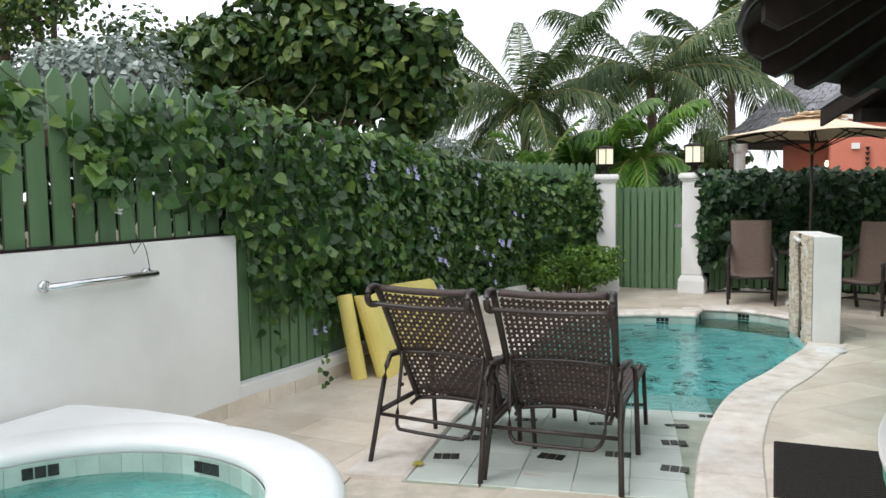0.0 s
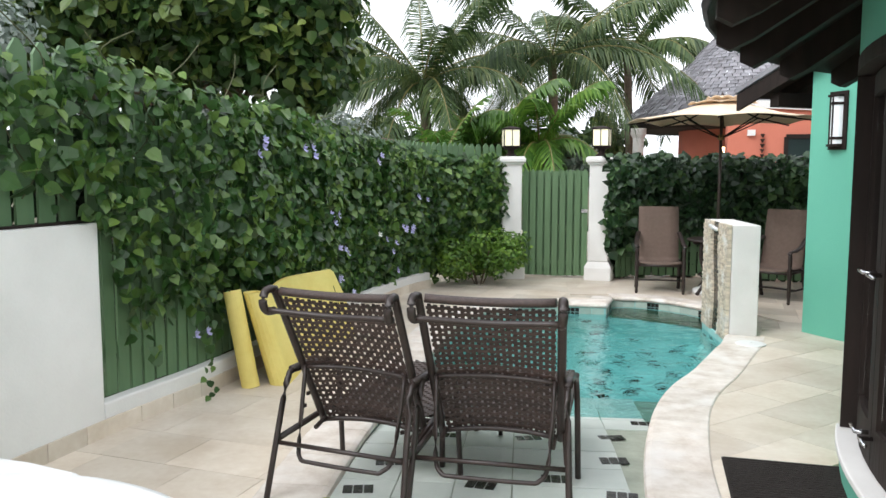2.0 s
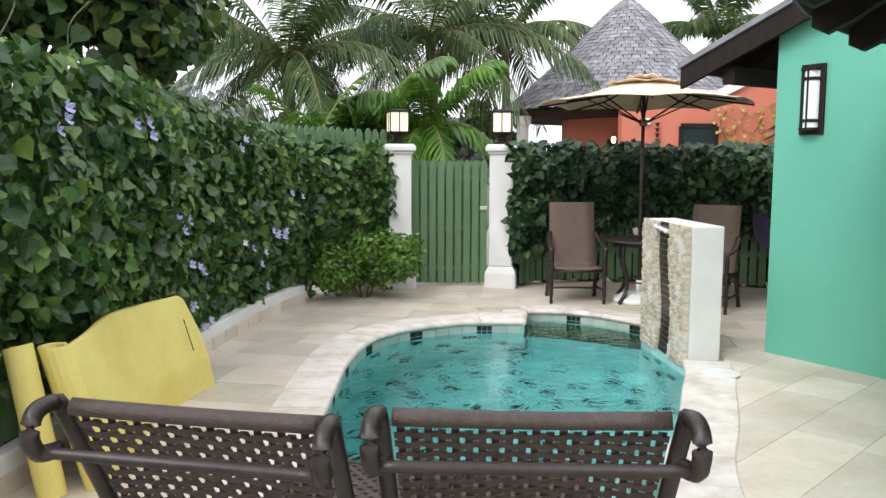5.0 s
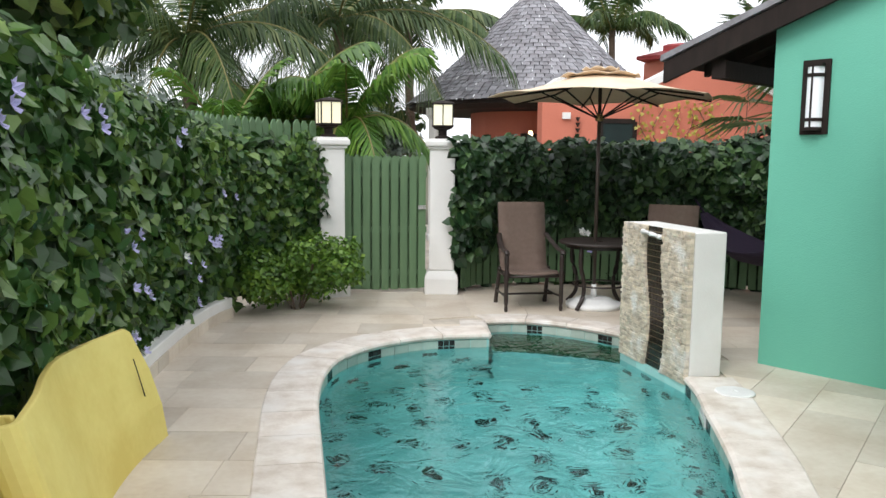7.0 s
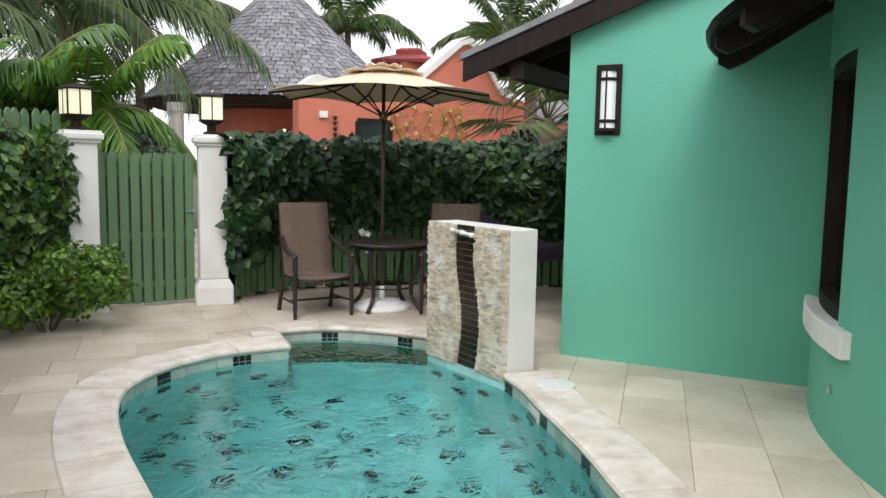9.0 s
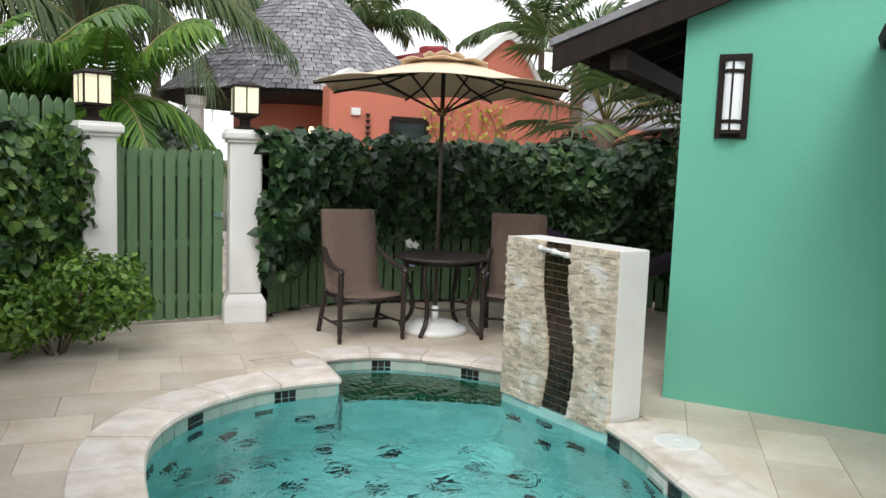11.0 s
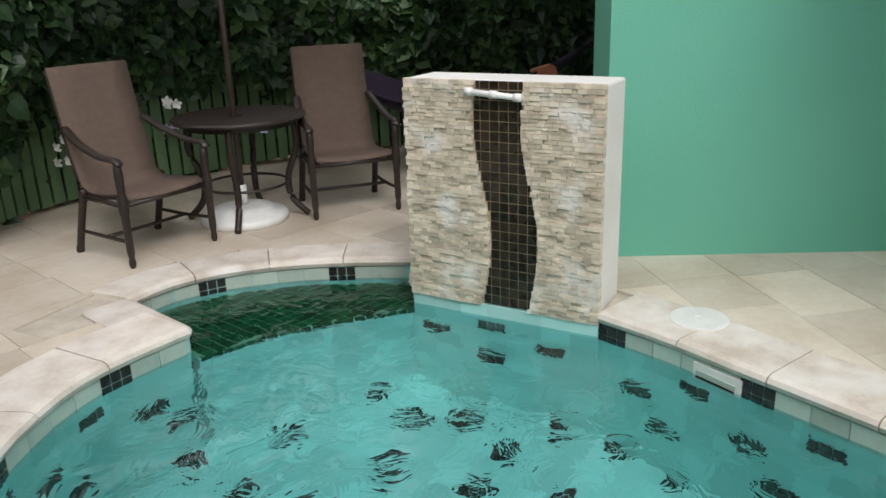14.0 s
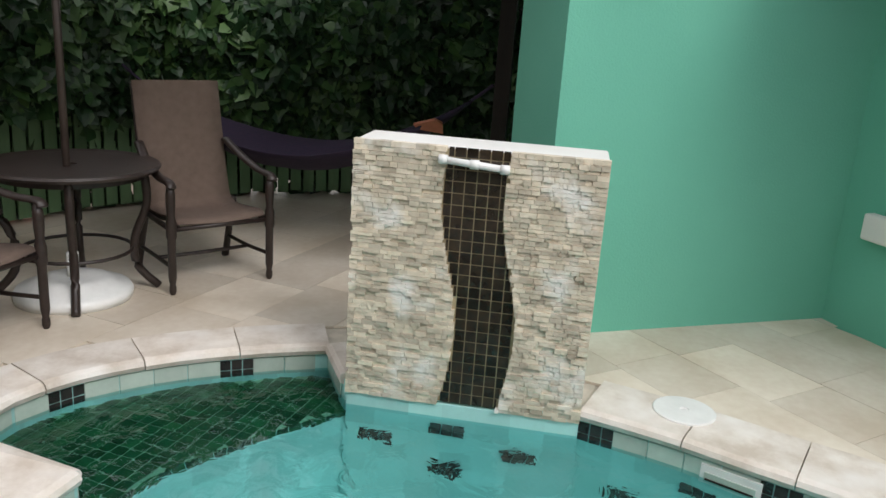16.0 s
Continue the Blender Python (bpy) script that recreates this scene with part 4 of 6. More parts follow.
def picket_mesh(w, h, t=0.018, point=0.05):
    bm = prism([(-w / 2, 0), (w / 2, 0), (w / 2, h - point), (0.012, h), (-0.012, h), (-w / 2, h - point)], -t / 2, t / 2)
    me = bpy.data.meshes.new("picket")
    bmesh.ops.transform(bm, matrix=Matrix.Rotation(math.pi / 2, 4, "X"), verts=bm.verts)
    bm.to_mesh(me)
    bm.free()
    me.materials.append(M_PICKET)
    return me


P_LOW, P_TALL, P_BACK, P_GATE = picket_mesh(0.12, 1.0, point=0.07), picket_mesh(0.09, 1.82), picket_mesh(0.09, 1.66), picket_mesh(0.085, 1.6)


def fence(line, name, label, mesh_at, base_at, rails, step=0.113):
    f = thing(name, label=label, category="fence")
    for x, y, a in walk_line(line, step):
        ob = new("picket", mesh_at(x, y))
        ob.matrix_world = pose(x, y, base_at(x, y) + rng.uniform(-0.008, 0.008), 0, rng.uniform(-0.5, 0.5), math.degrees(a))
        ob.parent = f
    for z in rails:
        part("rail", wall_strip(line, 0.035, z, z + 0.08, 1), M_PICKET, f)
    return f


upper = behind(wall_line, 0.1)
fence(upper, "picket_fence", "green painted picket fence standing on the white wall", lambda x, y: P_LOW, lambda x, y: WALL_TOP + 0.012, (), 0.155)
low_line = FENCE[W_END:]
fence(low_line, "picket_fence", "green painted picket fence overgrown with flowering vine", lambda x, y: P_TALL, lambda x, y: 0.2, ())
for z in (0.45, 1.6):
    tagged(part("fence_rail", wall_strip(behind(low_line, 0.012), 0.035, z, z + 0.08, 1), M_PICKET), "green painted timber fence rail behind the pickets", "fence rail")
tagged(part("wall_coping", wall_strip(behind(wall_line, 0.03), 0.15, WALL_TOP + 0.002, WALL_TOP + 0.014, 1), M_DARKWOOD), "dark strip on top of the white wall", "trim", kind="structure")
fence(BACK, "picket_fence", "green painted picket fence behind the dining table", lambda x, y: P_BACK, lambda x, y: 0.04, ())
tagged(part("fence_rail", wall_strip(behind(BACK, 0.012), 0.035, 0.4, 0.48, 1), M_PICKET), "green painted timber fence rail behind the pickets", "fence rail")
# the fence and wall go on round the terrace behind the camera
tagged(part("wall_front", wall_strip([(-1.7, 1.68), (-2.6, 0.0), (-3.0, -3.5), (0.5, -4.6), (4.0, -4.2)], 0.2, -0.02, 2.0, -1), M_WHITE), "white rendered garden wall", "wall", kind="structure")

gate = thing("garden_gate", label="closed green picket gate between white pillars", category="gate")
g0, g1 = Vector((1.56, 13.06)), Vector((2.55, 12.98))
gd = (g1 - g0).normalized()
ga = math.degrees(math.atan2(gd.y, gd.x))
for k in range(9):
    p = g0 + gd * (0.05 + k * 0.111)
    ob = new("picket", P_GATE)
    ob.matrix_world = pose(p.x, p.y, 0.03 + 0.02 * abs(k - 4) / 4, 0, 0, ga)
    ob.parent = gate
    if k < 8:
        q = p + gd * 0.0555 + Vector((-gd.y, gd.x)) * 0.075
        ob = new("picket", P_GATE)
        ob.matrix_world = pose(q.x, q.y, 0.03, 0, 0, ga)
        ob.parent = gate
for z in (0.72, 1.38, 0.2):
    c = (g0 + g1) / 2 + Vector((-gd.y, gd.x)) * 0.03
    part("rail", box(1.0, 0.035, 0.07, (c.x, c.y, z), turn=Matrix.Rotation(radians(ga), 4, "Z")), M_PICKET, gate)
lp = g1 - gd * 0.06 + Vector((gd.y, -gd.x)) * 0.02
part("latch", box(0.09, 0.02, 0.05, (lp.x, lp.y, 1.0), turn=Matrix.Rotation(radians(ga), 4, "Z")), M_CHROME, gate, "weathered metal latch")

# ---- sconce on the green wall ----
sconce = thing("wall_sconce", label="tall dark bronze wall lamp with frosted glass", category="wall lamp")
sc = CORNER + U * 0.33 + OUT * 0.0
sconce.matrix_world = pose(sc.x, sc.y, 1.82, 0, 0, math.degrees(math.atan2(OUT.y, OUT.x)) + 90)
part("back_plate", box(0.205, 0.02, 0.55, (0, -0.012, 0)), M_DARKWOOD, sconce, bevel=0.004)
bm = lathe([(0.06, 0.055), (0.06, 0.495)], 24)
bmesh.ops.delete(bm, geom=[v for v in bm.verts if v.co.y > 0.012], context="VERTS")
bmesh.ops.transform(bm, matrix=Matrix.Translation((0, -0.02, 0)), verts=bm.verts)
part("glass", bm, M_SCONCE, sconce, "frosted white half-round glass", smooth=True)
for z in (0.095, 0.42):
    bm = lathe([(0.064, z), (0.068, z), (0.068, z + 0.026), (0.064, z + 0.026)], 24)
    bmesh.ops.delete(bm, geom=[v for v in bm.verts if v.co.y > 0.012], context="VERTS")
    bmesh.ops.transform(bm, matrix=Matrix.Translation((0, -0.02, 0)), verts=bm.verts)
    part("band", bm, M_DARKWOOD, sconce)
part("centre_bar", box(0.012, 0.008, 0.45, (0, -0.088, 0.05)), M_DARKWOOD, sconce)
for z in (0.03, 0.495):
    part("end_cap", box(0.13, 0.07, 0.022, (0, -0.05, z)), M_DARKWOOD, sconce)
outlet = tagged(part("wall_outlet", lathe([(0.03, 0), (0.03, 0.02), (0.001, 0.025)], 16), M_CHROME), "small round metal outlet low in the green wall", "outlet")
oa = room_angle(4.2, 6.72)
ox, oy = on_room(oa, 3.748)
outlet.matrix_world = Matrix.Translation((ox, oy, 0.33)) @ Vector((math.cos(oa), math.sin(oa), 0)).to_track_quat("Z", "Y").to_matrix().to_4x4()

# ---- loungers ----


def strips(width, length, nx, ny, sw, place, waves=0.004):
    """A woven sheet: nx strips along and ny across, over and under each other. place(u, v, lift) gives the spot."""
    verts, faces = [], []

    def ribbon(points, side):
        k = len(verts)
        for p, s in zip(points, side):
            p, s = Vector(p), Vector(s) * sw / 2
            verts.extend([p - s, p + s])
        for i in range(len(points) - 1):
            a = k + 2 * i
            faces.append((a, a + 1, a + 3, a + 2))

    for i in range(nx):
        u = (i + 0.5) / nx
        pts = [place(u, j / ny, waves * (1 if (i + j) % 2 else -1)) for j in range(ny + 1)]
        ribbon(pts, [(1, 0, 0)] * len(pts))
    for j in range(ny):
        v = (j + 0.5) / ny
        pts = [place(i / nx, v, waves * (1 if (i + j) % 2 else -1)) for i in range(nx + 1)]
        d = (Vector(place(0.5, min(1, v + 0.02), 0)) - Vector(place(0.5, max(0, v - 0.02), 0))).normalized()
        ribbon(pts, [d] * len(pts))
    return verts, faces


def lounger():
    c = thing("sun_lounger", label="dark brown wicker sun lounger with a raised woven back", category="lounger", group="poolside sun loungers")
    H = 0.30
    hinge, top = Vector((0, 0.43, 0.31)), Vector((0, 0.06, 1.02))
    back = top - hinge
    nrm = Vector((0, back.z, -back.y)).normalized()

    def back_at(u, v, lift):
        sag = 0.035 * (1 - (2 * u - 1) ** 2)
        taper = 0.262 + 0.022 * v
        p = hinge + back * v + nrm * (sag + lift)
        return ((2 * u - 1) * taper, p.y, p.z - 0.03 * v * v * (1 - (2 * u - 1) ** 2))

    v, f = strips(0.56, 0.8, 20, 25, 0.0172, back_at)
    weave = tagged(raw("backrest", v, f, M_WICKER, c, "open woven brown wicker back"), kind="stuff")
    s = weave.modifiers.new("thickness", "SOLIDIFY")
    s.thickness = 0.004

    def seat_at(u, v, lift):
        sag = -0.03 * (1 - (2 * u - 1) ** 2)
        return ((2 * u - 1) * 0.285, 0.52 + 1.08 * v, 0.375 + sag + lift - 0.05 * max(0, v - 0.85) * 6 * max(0, v - 0.85))

    v, f = strips(0.57, 1.1, 19, 36, 0.027, seat_at)
    weave = tagged(raw("seat", v, f, M_WICKER, c, "closely woven brown wicker seat"), kind="stuff")
    s = weave.modifiers.new("thickness", "SOLIDIFY")
    s.thickness = 0.004
    for sx in (-1, 1):
        post = [hinge + Vector((sx * 0.285, 0, 0)), hinge + back * 0.5 + Vector((sx * 0.298, 0, 0)), top + Vector((sx * 0.31, 0, 0)), top + Vector((sx * 0.315, -0.03, 0.04)), top + Vector((sx * 0.32, -0.085, 0.035)), top + Vector((sx * 0.32, -0.105, -0.015)), top + Vector((sx * 0.315, -0.085, -0.055)), top + Vector((sx * 0.30, -0.04, -0.06))]
        part("back_post", tube(arc_pts(post, 4), 0.02), M_BROWN, c, smooth=True)
        leg = [(sx * 0.36, 0.0, 0), (sx * 0.335, 0.13, 0.5), (sx * 0.33, 0.17, 0.60), (sx * 0.33, 0.22, 0.625), (sx * 0.33, 0.5, 0.60), (sx * 0.335, 0.64, 0.56), (sx * 0.345, 0.69, 0.48), (sx * 0.355, 0.74, 0.0)]
        part("arm_leg", tube(arc_pts(leg, 3), 0.015), M_BROWN, c, smooth=True)
        part("armrest", tube([(sx * 0.33, 0.2, 0.638), (sx * 0.33, 0.35, 0.64), (sx * 0.33, 0.55, 0.612)], 0.02, flat=0.6), M_BROWN, c, smooth=True)
        part("side_rail", tube([(sx * 0.34, 0.1, 0.31), (sx * 0.30, 0.5, 0.36), (sx * 0.30, 1.0, 0.36), (sx * 0.30, 1.52, 0.36), (sx * 0.30, 1.58, 0.34)], 0.016), M_BROWN, c, smooth=True)
        part("front_leg", tube([(sx * 0.30, 1.5, 0.36), (sx * 0.315, 1.54, -0.06)], 0.014), M_BROWN, c, smooth=True)
        part("ratchet", tube([(sx * 0.26, 0.30, 0.31), (sx * 0.262, 0.40, 0.335)], 0.012), M_BROWN, c)
        for k in range(4):
            part("tooth", box(0.012, 0.02, 0.018, (sx * 0.275, 0.19 + 0.035 * k, 0.38 + 0.055 * k)), M_BROWN, c)
    brace_top = hinge + back * 0.48
    brace = [brace_top + Vector((-0.27, -0.02, 0)), Vector((-0.255, 0.14, 0.3)), Vector((-0.22, 0.09, 0.225)), Vector((-0.15, 0.08, 0.215)), Vector((0.15, 0.08, 0.215)), Vector((0.22, 0.09, 0.225)), Vector((0.255, 0.14, 0.3)), brace_top + Vector((0.27, -0.02, 0))]
    part("brace", tube(arc_pts(brace, 4), 0.011), M_BROWN, c, smooth=True)
    part("cross_bar", tube([(-0.345, 0.085, 0.29), (0.345, 0.085, 0.29)], 0.012), M_BROWN, c, smooth=True)
    part("cross_bar", tube([(-0.285, 0.5, 0.355), (0, 0.5, 0.34), (0.285, 0.5, 0.355)], 0.013), M_BROWN, c, smooth=True)
    part("cross_bar", tube([(-0.30, 1.57, 0.345), (0.30, 1.57, 0.345)], 0.014), M_BROWN, c, smooth=True)
    part("head_bar", tube(arc_pts([top + Vector((-0.31, -0.09, -0.05)), top + Vector((0, -0.055, -0.065)), top + Vector((0.31, -0.09, -0.05))], 5), 0.014), M_BROWN, c, smooth=True)
    rim = [Vector(back_at(u / 8, 1.0, 0)) + Vector((0, -0.015, 0.03)) for u in range(9)]
    part("top_roll", tube(rim, 0.026, flat=0.8), M_WICKER, c, "wicker-wrapped top edge", smooth=True)
    mid = [Vector(back_at(u / 8, 0.48, 0)) - nrm * 0.02 for u in range(9)]
    part("back_bow", tube(mid, 0.012), M_BROWN, c, smooth=True)
    low = [Vector(back_at(u / 8, 0.03, 0)) - nrm * 0.015 for u in range(9)]
    part("back_bow", tube(low, 0.014), M_BROWN, c, smooth=True)
    return c


first = lounger()
TALL = Matrix.Diagonal((1.02, 1.0, 1.0, 1.0))
first.matrix_world = pose(0.69, 4.42, -0.012, 0, 0, -17) @ TALL
copy_thing(first, pose(1.42, 4.34, -0.012, 0, 0, -7) @ TALL)

# ---- yellow floats ----
mat_roll = thing("foam_float_roll", label="rolled yellow foam pool float leaning on the fence", category="pool float")
bm = bmesh.new()
spiral = []
for k in range(60):
    a = k / 59 * math.tau * 2.2
    r = 0.03 + 0.045 * k / 59
    spiral.append((r * math.cos(a), r * math.sin(a)))
inner = [(x * (1 - 0.018 / math.hypot(x, y)), y * (1 - 0.018 / math.hypot(x, y))) for x, y in spiral]
bm = prism(spiral + inner[::-1], 0, 0.74)
part("roll", bm, M_YELLOW, mat_roll, smooth=False)
mat_roll.matrix_world = pose(-0.45, 6.55, -0.01, -5, -12, 0)
mat_sheet = thing("foam_float", label="yellow foam pool float bent against the vine fence", category="pool float")
curl = [(-0.25 + 0.065 * math.cos(math.radians(d)), 6.66 + 0.065 * math.sin(math.radians(d)), 0) for d in range(60, 385, 25)]
line = [Vector(p) for p in curl] + arc_pts([(-0.188, 6.72, 0), (-0.2, 6.95, 0), (-0.24, 7.25, 0), (-0.255, 7.6, 0), (-0.19, 8.03, 0), (-0.07, 8.45, 0)], 6)
bm = bmesh.new()
rowsv = []
for i, p in enumerate(line):
    f = max(0.0, (p.y - 6.72) / 1.68)
    d = (line[min(i + 1, len(line) - 1)] - line[max(i - 1, 0)]).normalized()
    o = Vector((-d.y, d.x, 0)) * 0.014
    base = Vector((p.x, p.y, -0.01))
    up = Vector((-0.22 + 0.04 * f, 0.06 - 0.2 * f * f, 0.70 + 0.012 * math.sin(f * 5)))
    if i == len(line) - 1:
        up *= 0.96
    ring = []
    for g in (0, 0.33, 0.66, 1.0):
        ring.append(base + up * g + Vector((0.035 * math.sin(g * math.pi) * f, 0, 0)) + o)
    for g in (1.0, 0.66, 0.33, 0):
        ring.append(base + up * g + Vector((0.035 * math.sin(g * math.pi) * f, 0, 0)) - o)
    rowsv.append([bm.verts.new(q) for q in ring])
for a, b in zip(rowsv, rowsv[1:]):
    for k in range(8):
        bm.faces.new((a[k], b[k], b[(k + 1) % 8], a[(k + 1) % 8]))
bm.faces.new(rowsv[0])
bm.faces.new(rowsv[-1][::-1])
bmesh.ops.recalc_face_normals(bm, faces=bm.faces)
part("sheet", bm, M_YELLOW, mat_sheet, smooth=False, bevel=0.006)
part("crease", tube([(-0.2, 8.17, 0.53), (-0.155, 8.24, 0.3)], 0.003, sides=5), M_DARKWOOD, mat_sheet, "thin dark worn slit")

# ---- door mat ----
door_mat = thing("door_mat", label="dark brown ribbed door mat on the paving", category="door mat")
bm = box(0.62, 0.95, 0.012, (0, 0, 0))
part("base", bm, M_MAT, door_mat, bevel=0.004)
bm = bmesh.new()
for k in range(30):
    box(0.6, 0.02, 0.006, (0, -0.45 + 0.031 * k, 0.012), bm)
part("ribs", bm, M_MAT, door_mat)
door_mat.matrix_world = pose(2.93, 4.86, 0.0, 0, 0, -9)

# ---- sling chairs ----


def sling_chair():
    c = thing("sling_chair", label="high-backed brown patio armchair with taupe sling fabric", category="chair", group="patio chairs")
    path = arc_pts([(0, -0.27, 0.40), (0, -0.22, 0.425), (0, 0.05, 0.40), (0, 0.17, 0.42), (0, 0.22, 0.52), (0, 0.30, 0.85), (0, 0.345, 1.08), (0, 0.36, 1.13)], 5)
    bm = bmesh.new()
    rows = []
    for i, p in enumerate(path):
        q = path[min(i + 1, len(path) - 1)] - path[max(i - 1, 0)]
        nn = Vector((0, -q.z, q.y)).normalized() * 0.006
        rows.append([[bm.verts.new((x, p.y + s * nn.y - 0.012 * (1 - (x / 0.266) ** 2) * (1 if p.z > 0.5 else 0) * -1, p.z + s * nn.z - (0.015 * (1 - (x / 0.25) ** 2) if p.z < 0.45 else 0))) for x in (-0.266, -0.13, 0, 0.13, 0.266)] for s in (1, -1)])
    for a, b in zip(rows, rows[1:]):
        for s in (0, 1):
            for k in range(4):
                bm.faces.new((a[s][k], a[s][k + 1], b[s][k + 1], b[s][k]))
        for k in (0, 4):
            bm.faces.new((a[0][k], b[0][k], b[1][k], a[1][k]))
    bmesh.ops.recalc_face_normals(bm, faces=bm.faces)
    part("sling", bm, M_SLING, c, "taupe woven sling seat and back", smooth=True)
    for sx in (-1, 1):
        part("side_frame", tube([(sx * 0.256, p.y + 0.02, p.z - 0.018) for p in path], 0.015), M_BROWN, c, smooth=True)
        front = lathe([(0.013, 0), (0.02, 0.02), (0.02, 0.045), (0.016, 0.06), (0.023, 0.1), (0.023, 0.32), (0.029, 0.34), (0.029, 0.42), (0.021, 0.45), (0.026, 0.52), (0.026, 0.58), (0.018, 0.63)], 12, at=(sx * 0.30, -0.27, 0))
        part("front_leg", front, M_BROWN, c, smooth=True)
        part("rear_leg", tube(arc_pts([(sx * 0.275, 0.16, 0.42), (sx * 0.28, 0.22, 0.26), (sx * 0.285, 0.29, 0.05), (sx * 0.285, 0.305, 0.0)], 4), 0.023), M_BROWN, c, smooth=True)
        part("foot", lathe([(0.02, 0), (0.026, 0.012), (0.022, 0.04)], 12, at=(sx * 0.285, 0.303, 0)), M_BROWN, c, smooth=True)
        arm = arc_pts([(sx * 0.30, -0.30, 0.615), (sx * 0.305, -0.27, 0.642), (sx * 0.305, -0.12, 0.65), (sx * 0.295, 0.08, 0.70), (sx * 0.27, 0.26, 0.78)], 5)
        part("armrest", tube(arm, 0.03, flat=0.55), M_BROWN, c, smooth=True)
        part("stretcher", tube(arc_pts([(sx * 0.30, -0.26, 0.16), (sx * 0.285, 0.0, 0.15), (sx * 0.283, 0.26, 0.15)], 4), 0.012), M_BROWN, c, smooth=True)
        part("seat_rail", tube([(sx * 0.295, -0.26, 0.375), (sx * 0.28, 0.17, 0.375)], 0.016), M_BROWN, c, smooth=True)
    part("cross_stretcher", tube(arc_pts([(-0.29, -0.02, 0.15), (0, -0.06, 0.16), (0.29, -0.02, 0.15)], 4), 0.012), M_BROWN, c, smooth=True)
    part("front_rail", tube([(-0.295, -0.265, 0.375), (0.295, -0.265, 0.375)], 0.014), M_BROWN, c, smooth=True)
    part("top_rail", tube([(-0.256, 0.38, 1.11), (0.256, 0.38, 1.11)], 0.013), M_BROWN, c, smooth=True)
    return c


ch = sling_chair()
ch.matrix_world = pose(3.41, 11.79, 0.0, 0, 0, -6)
copy_thing(ch, pose(4.73, 11.18, 0.0, 0, 0, -40))

# ---- table and umbrella ----
table = thing("patio_table", pose(4.20, 11.66, 0), "round dark bronze patio table with curved legs", "table")
part("tabletop", lathe([(0.03, 0.705), (0.40, 0.705), (0.445, 0.70), (0.455, 0.715), (0.445, 0.728), (0.40, 0.724), (0.03, 0.722), (0.03, 0.705)], 48), M_BROWN, table, smooth=False)
part("apron", lathe([(0.36, 0.66), (0.375, 0.66), (0.375, 0.704), (0.36, 0.704), (0.36, 0.66)], 40, caps=False), M_BROWN, table)
for k in range(4):
    a = math.tau * k / 4 + 0.55
    d = Vector((math.cos(a), math.sin(a), 0))
    part("leg", tube(arc_pts([d * 0.36 + Vector((0, 0, 0.69)), d * 0.37 + Vector((0, 0, 0.5)), d * 0.30 + Vector((0, 0, 0.3)), d * 0.31 + Vector((0, 0, 0.14)), d * 0.42 + Vector((0, 0, 0.012))], 5), 0.023), M_BROWN, table, smooth=True)
part("ring", tube([(0.29 * math.cos(k * math.tau / 24), 0.29 * math.sin(k * math.tau / 24), 0.25) for k in range(24)], 0.01, closed=True), M_BROWN, table, smooth=True)

umbrella = thing("patio_umbrella", pose(4.13, 11.64, 0, 0, 0, -15), "beige canvas patio umbrella with dark ribs, open over the table", "umbrella")
part("pole", tube([(0, 0, 0.03), (0, 0, 2.56)], 0.02, sides=14), mat("bronze_pole", (0.07, 0.05, 0.04), rough=0.4, metal=0.3), umbrella, smooth=True)
bs = part("base", lathe([(0.30, 0.0), (0.305, 0.035), (0.29, 0.06), (0.22, 0.075), (0.2, 0.1), (0.12, 0.115), (0.05, 0.118)], 40), M_PLASTIC, umbrella, "white plastic umbrella base", smooth=True)
part("base_tube", lathe([(0.032, 0.11), (0.032, 0.25), (0.026, 0.255)], 16), M_PLASTIC, bs, smooth=True)
RIM_R, RIM_Z, TOP_Z = 1.2, 2.265, 2.54


def canopy(r0, r1, z0, z1, name, label, thick=0.006, valance=0.0):
    bm = bmesh.new()
    seg, steps = 64, 8
    rows = []
    for i in range(steps + 1):
        f = i / steps
        row = []
        for k in range(seg):
            a = math.tau * k / seg
            within = (k % 8) / 8
            scal = 1 - 0.075 * math.sin(within * math.pi)
            r = (r0 + (r1 - r0) * f) * scal
            sag = -0.03 * math.sin(within * math.pi) * f * (1 - f) * 2 - 0.05 * math.sin(f * math.pi) * 0.6 + 0.03 * math.sin(within * math.pi) * f
            row.append(bm.verts.new((r * math.cos(a), r * math.sin(a), z0 + (z1 - z0) * f ** 1.1 + sag)))
        rows.append(row)
    for p, q in zip(rows, rows[1:]):
        for k in range(seg):
            bm.faces.new((p[k], p[(k + 1) % seg], q[(k + 1) % seg], q[k]))
    bmesh.ops.recalc_face_normals(bm, faces=bm.faces)
    ob = part(name, bm, M_CANVAS, umbrella, label, smooth=True)
    s = ob.modifiers.new("cloth", "SOLIDIFY")
    s.thickness = thick
    return ob


canopy(0.16, RIM_R, TOP_Z - 0.01, RIM_Z, "canopy", "beige canvas canopy")
canopy(0.03, 0.43, TOP_Z + 0.035, TOP_Z - 0.05, "vent_flap", "beige canvas vent flap")
canopy(0.02, 0.2, TOP_Z + 0.06, TOP_Z + 0.02, "top_flap", "small beige canvas top flap")
part("finial", lathe([(0.02, 2.55), (0.024, 2.6), (0.012, 2.63), (0.001, 2.65)], 12), M_BROWN, umbrella, smooth=True)
part("hub", lathe([(0.02, 2.02), (0.045, 2.03), (0.045, 2.09), (0.02, 2.1)], 16), mat("brass", (0.35, 0.24, 0.1), rough=0.35, metal=0.8), umbrella, smooth=True)
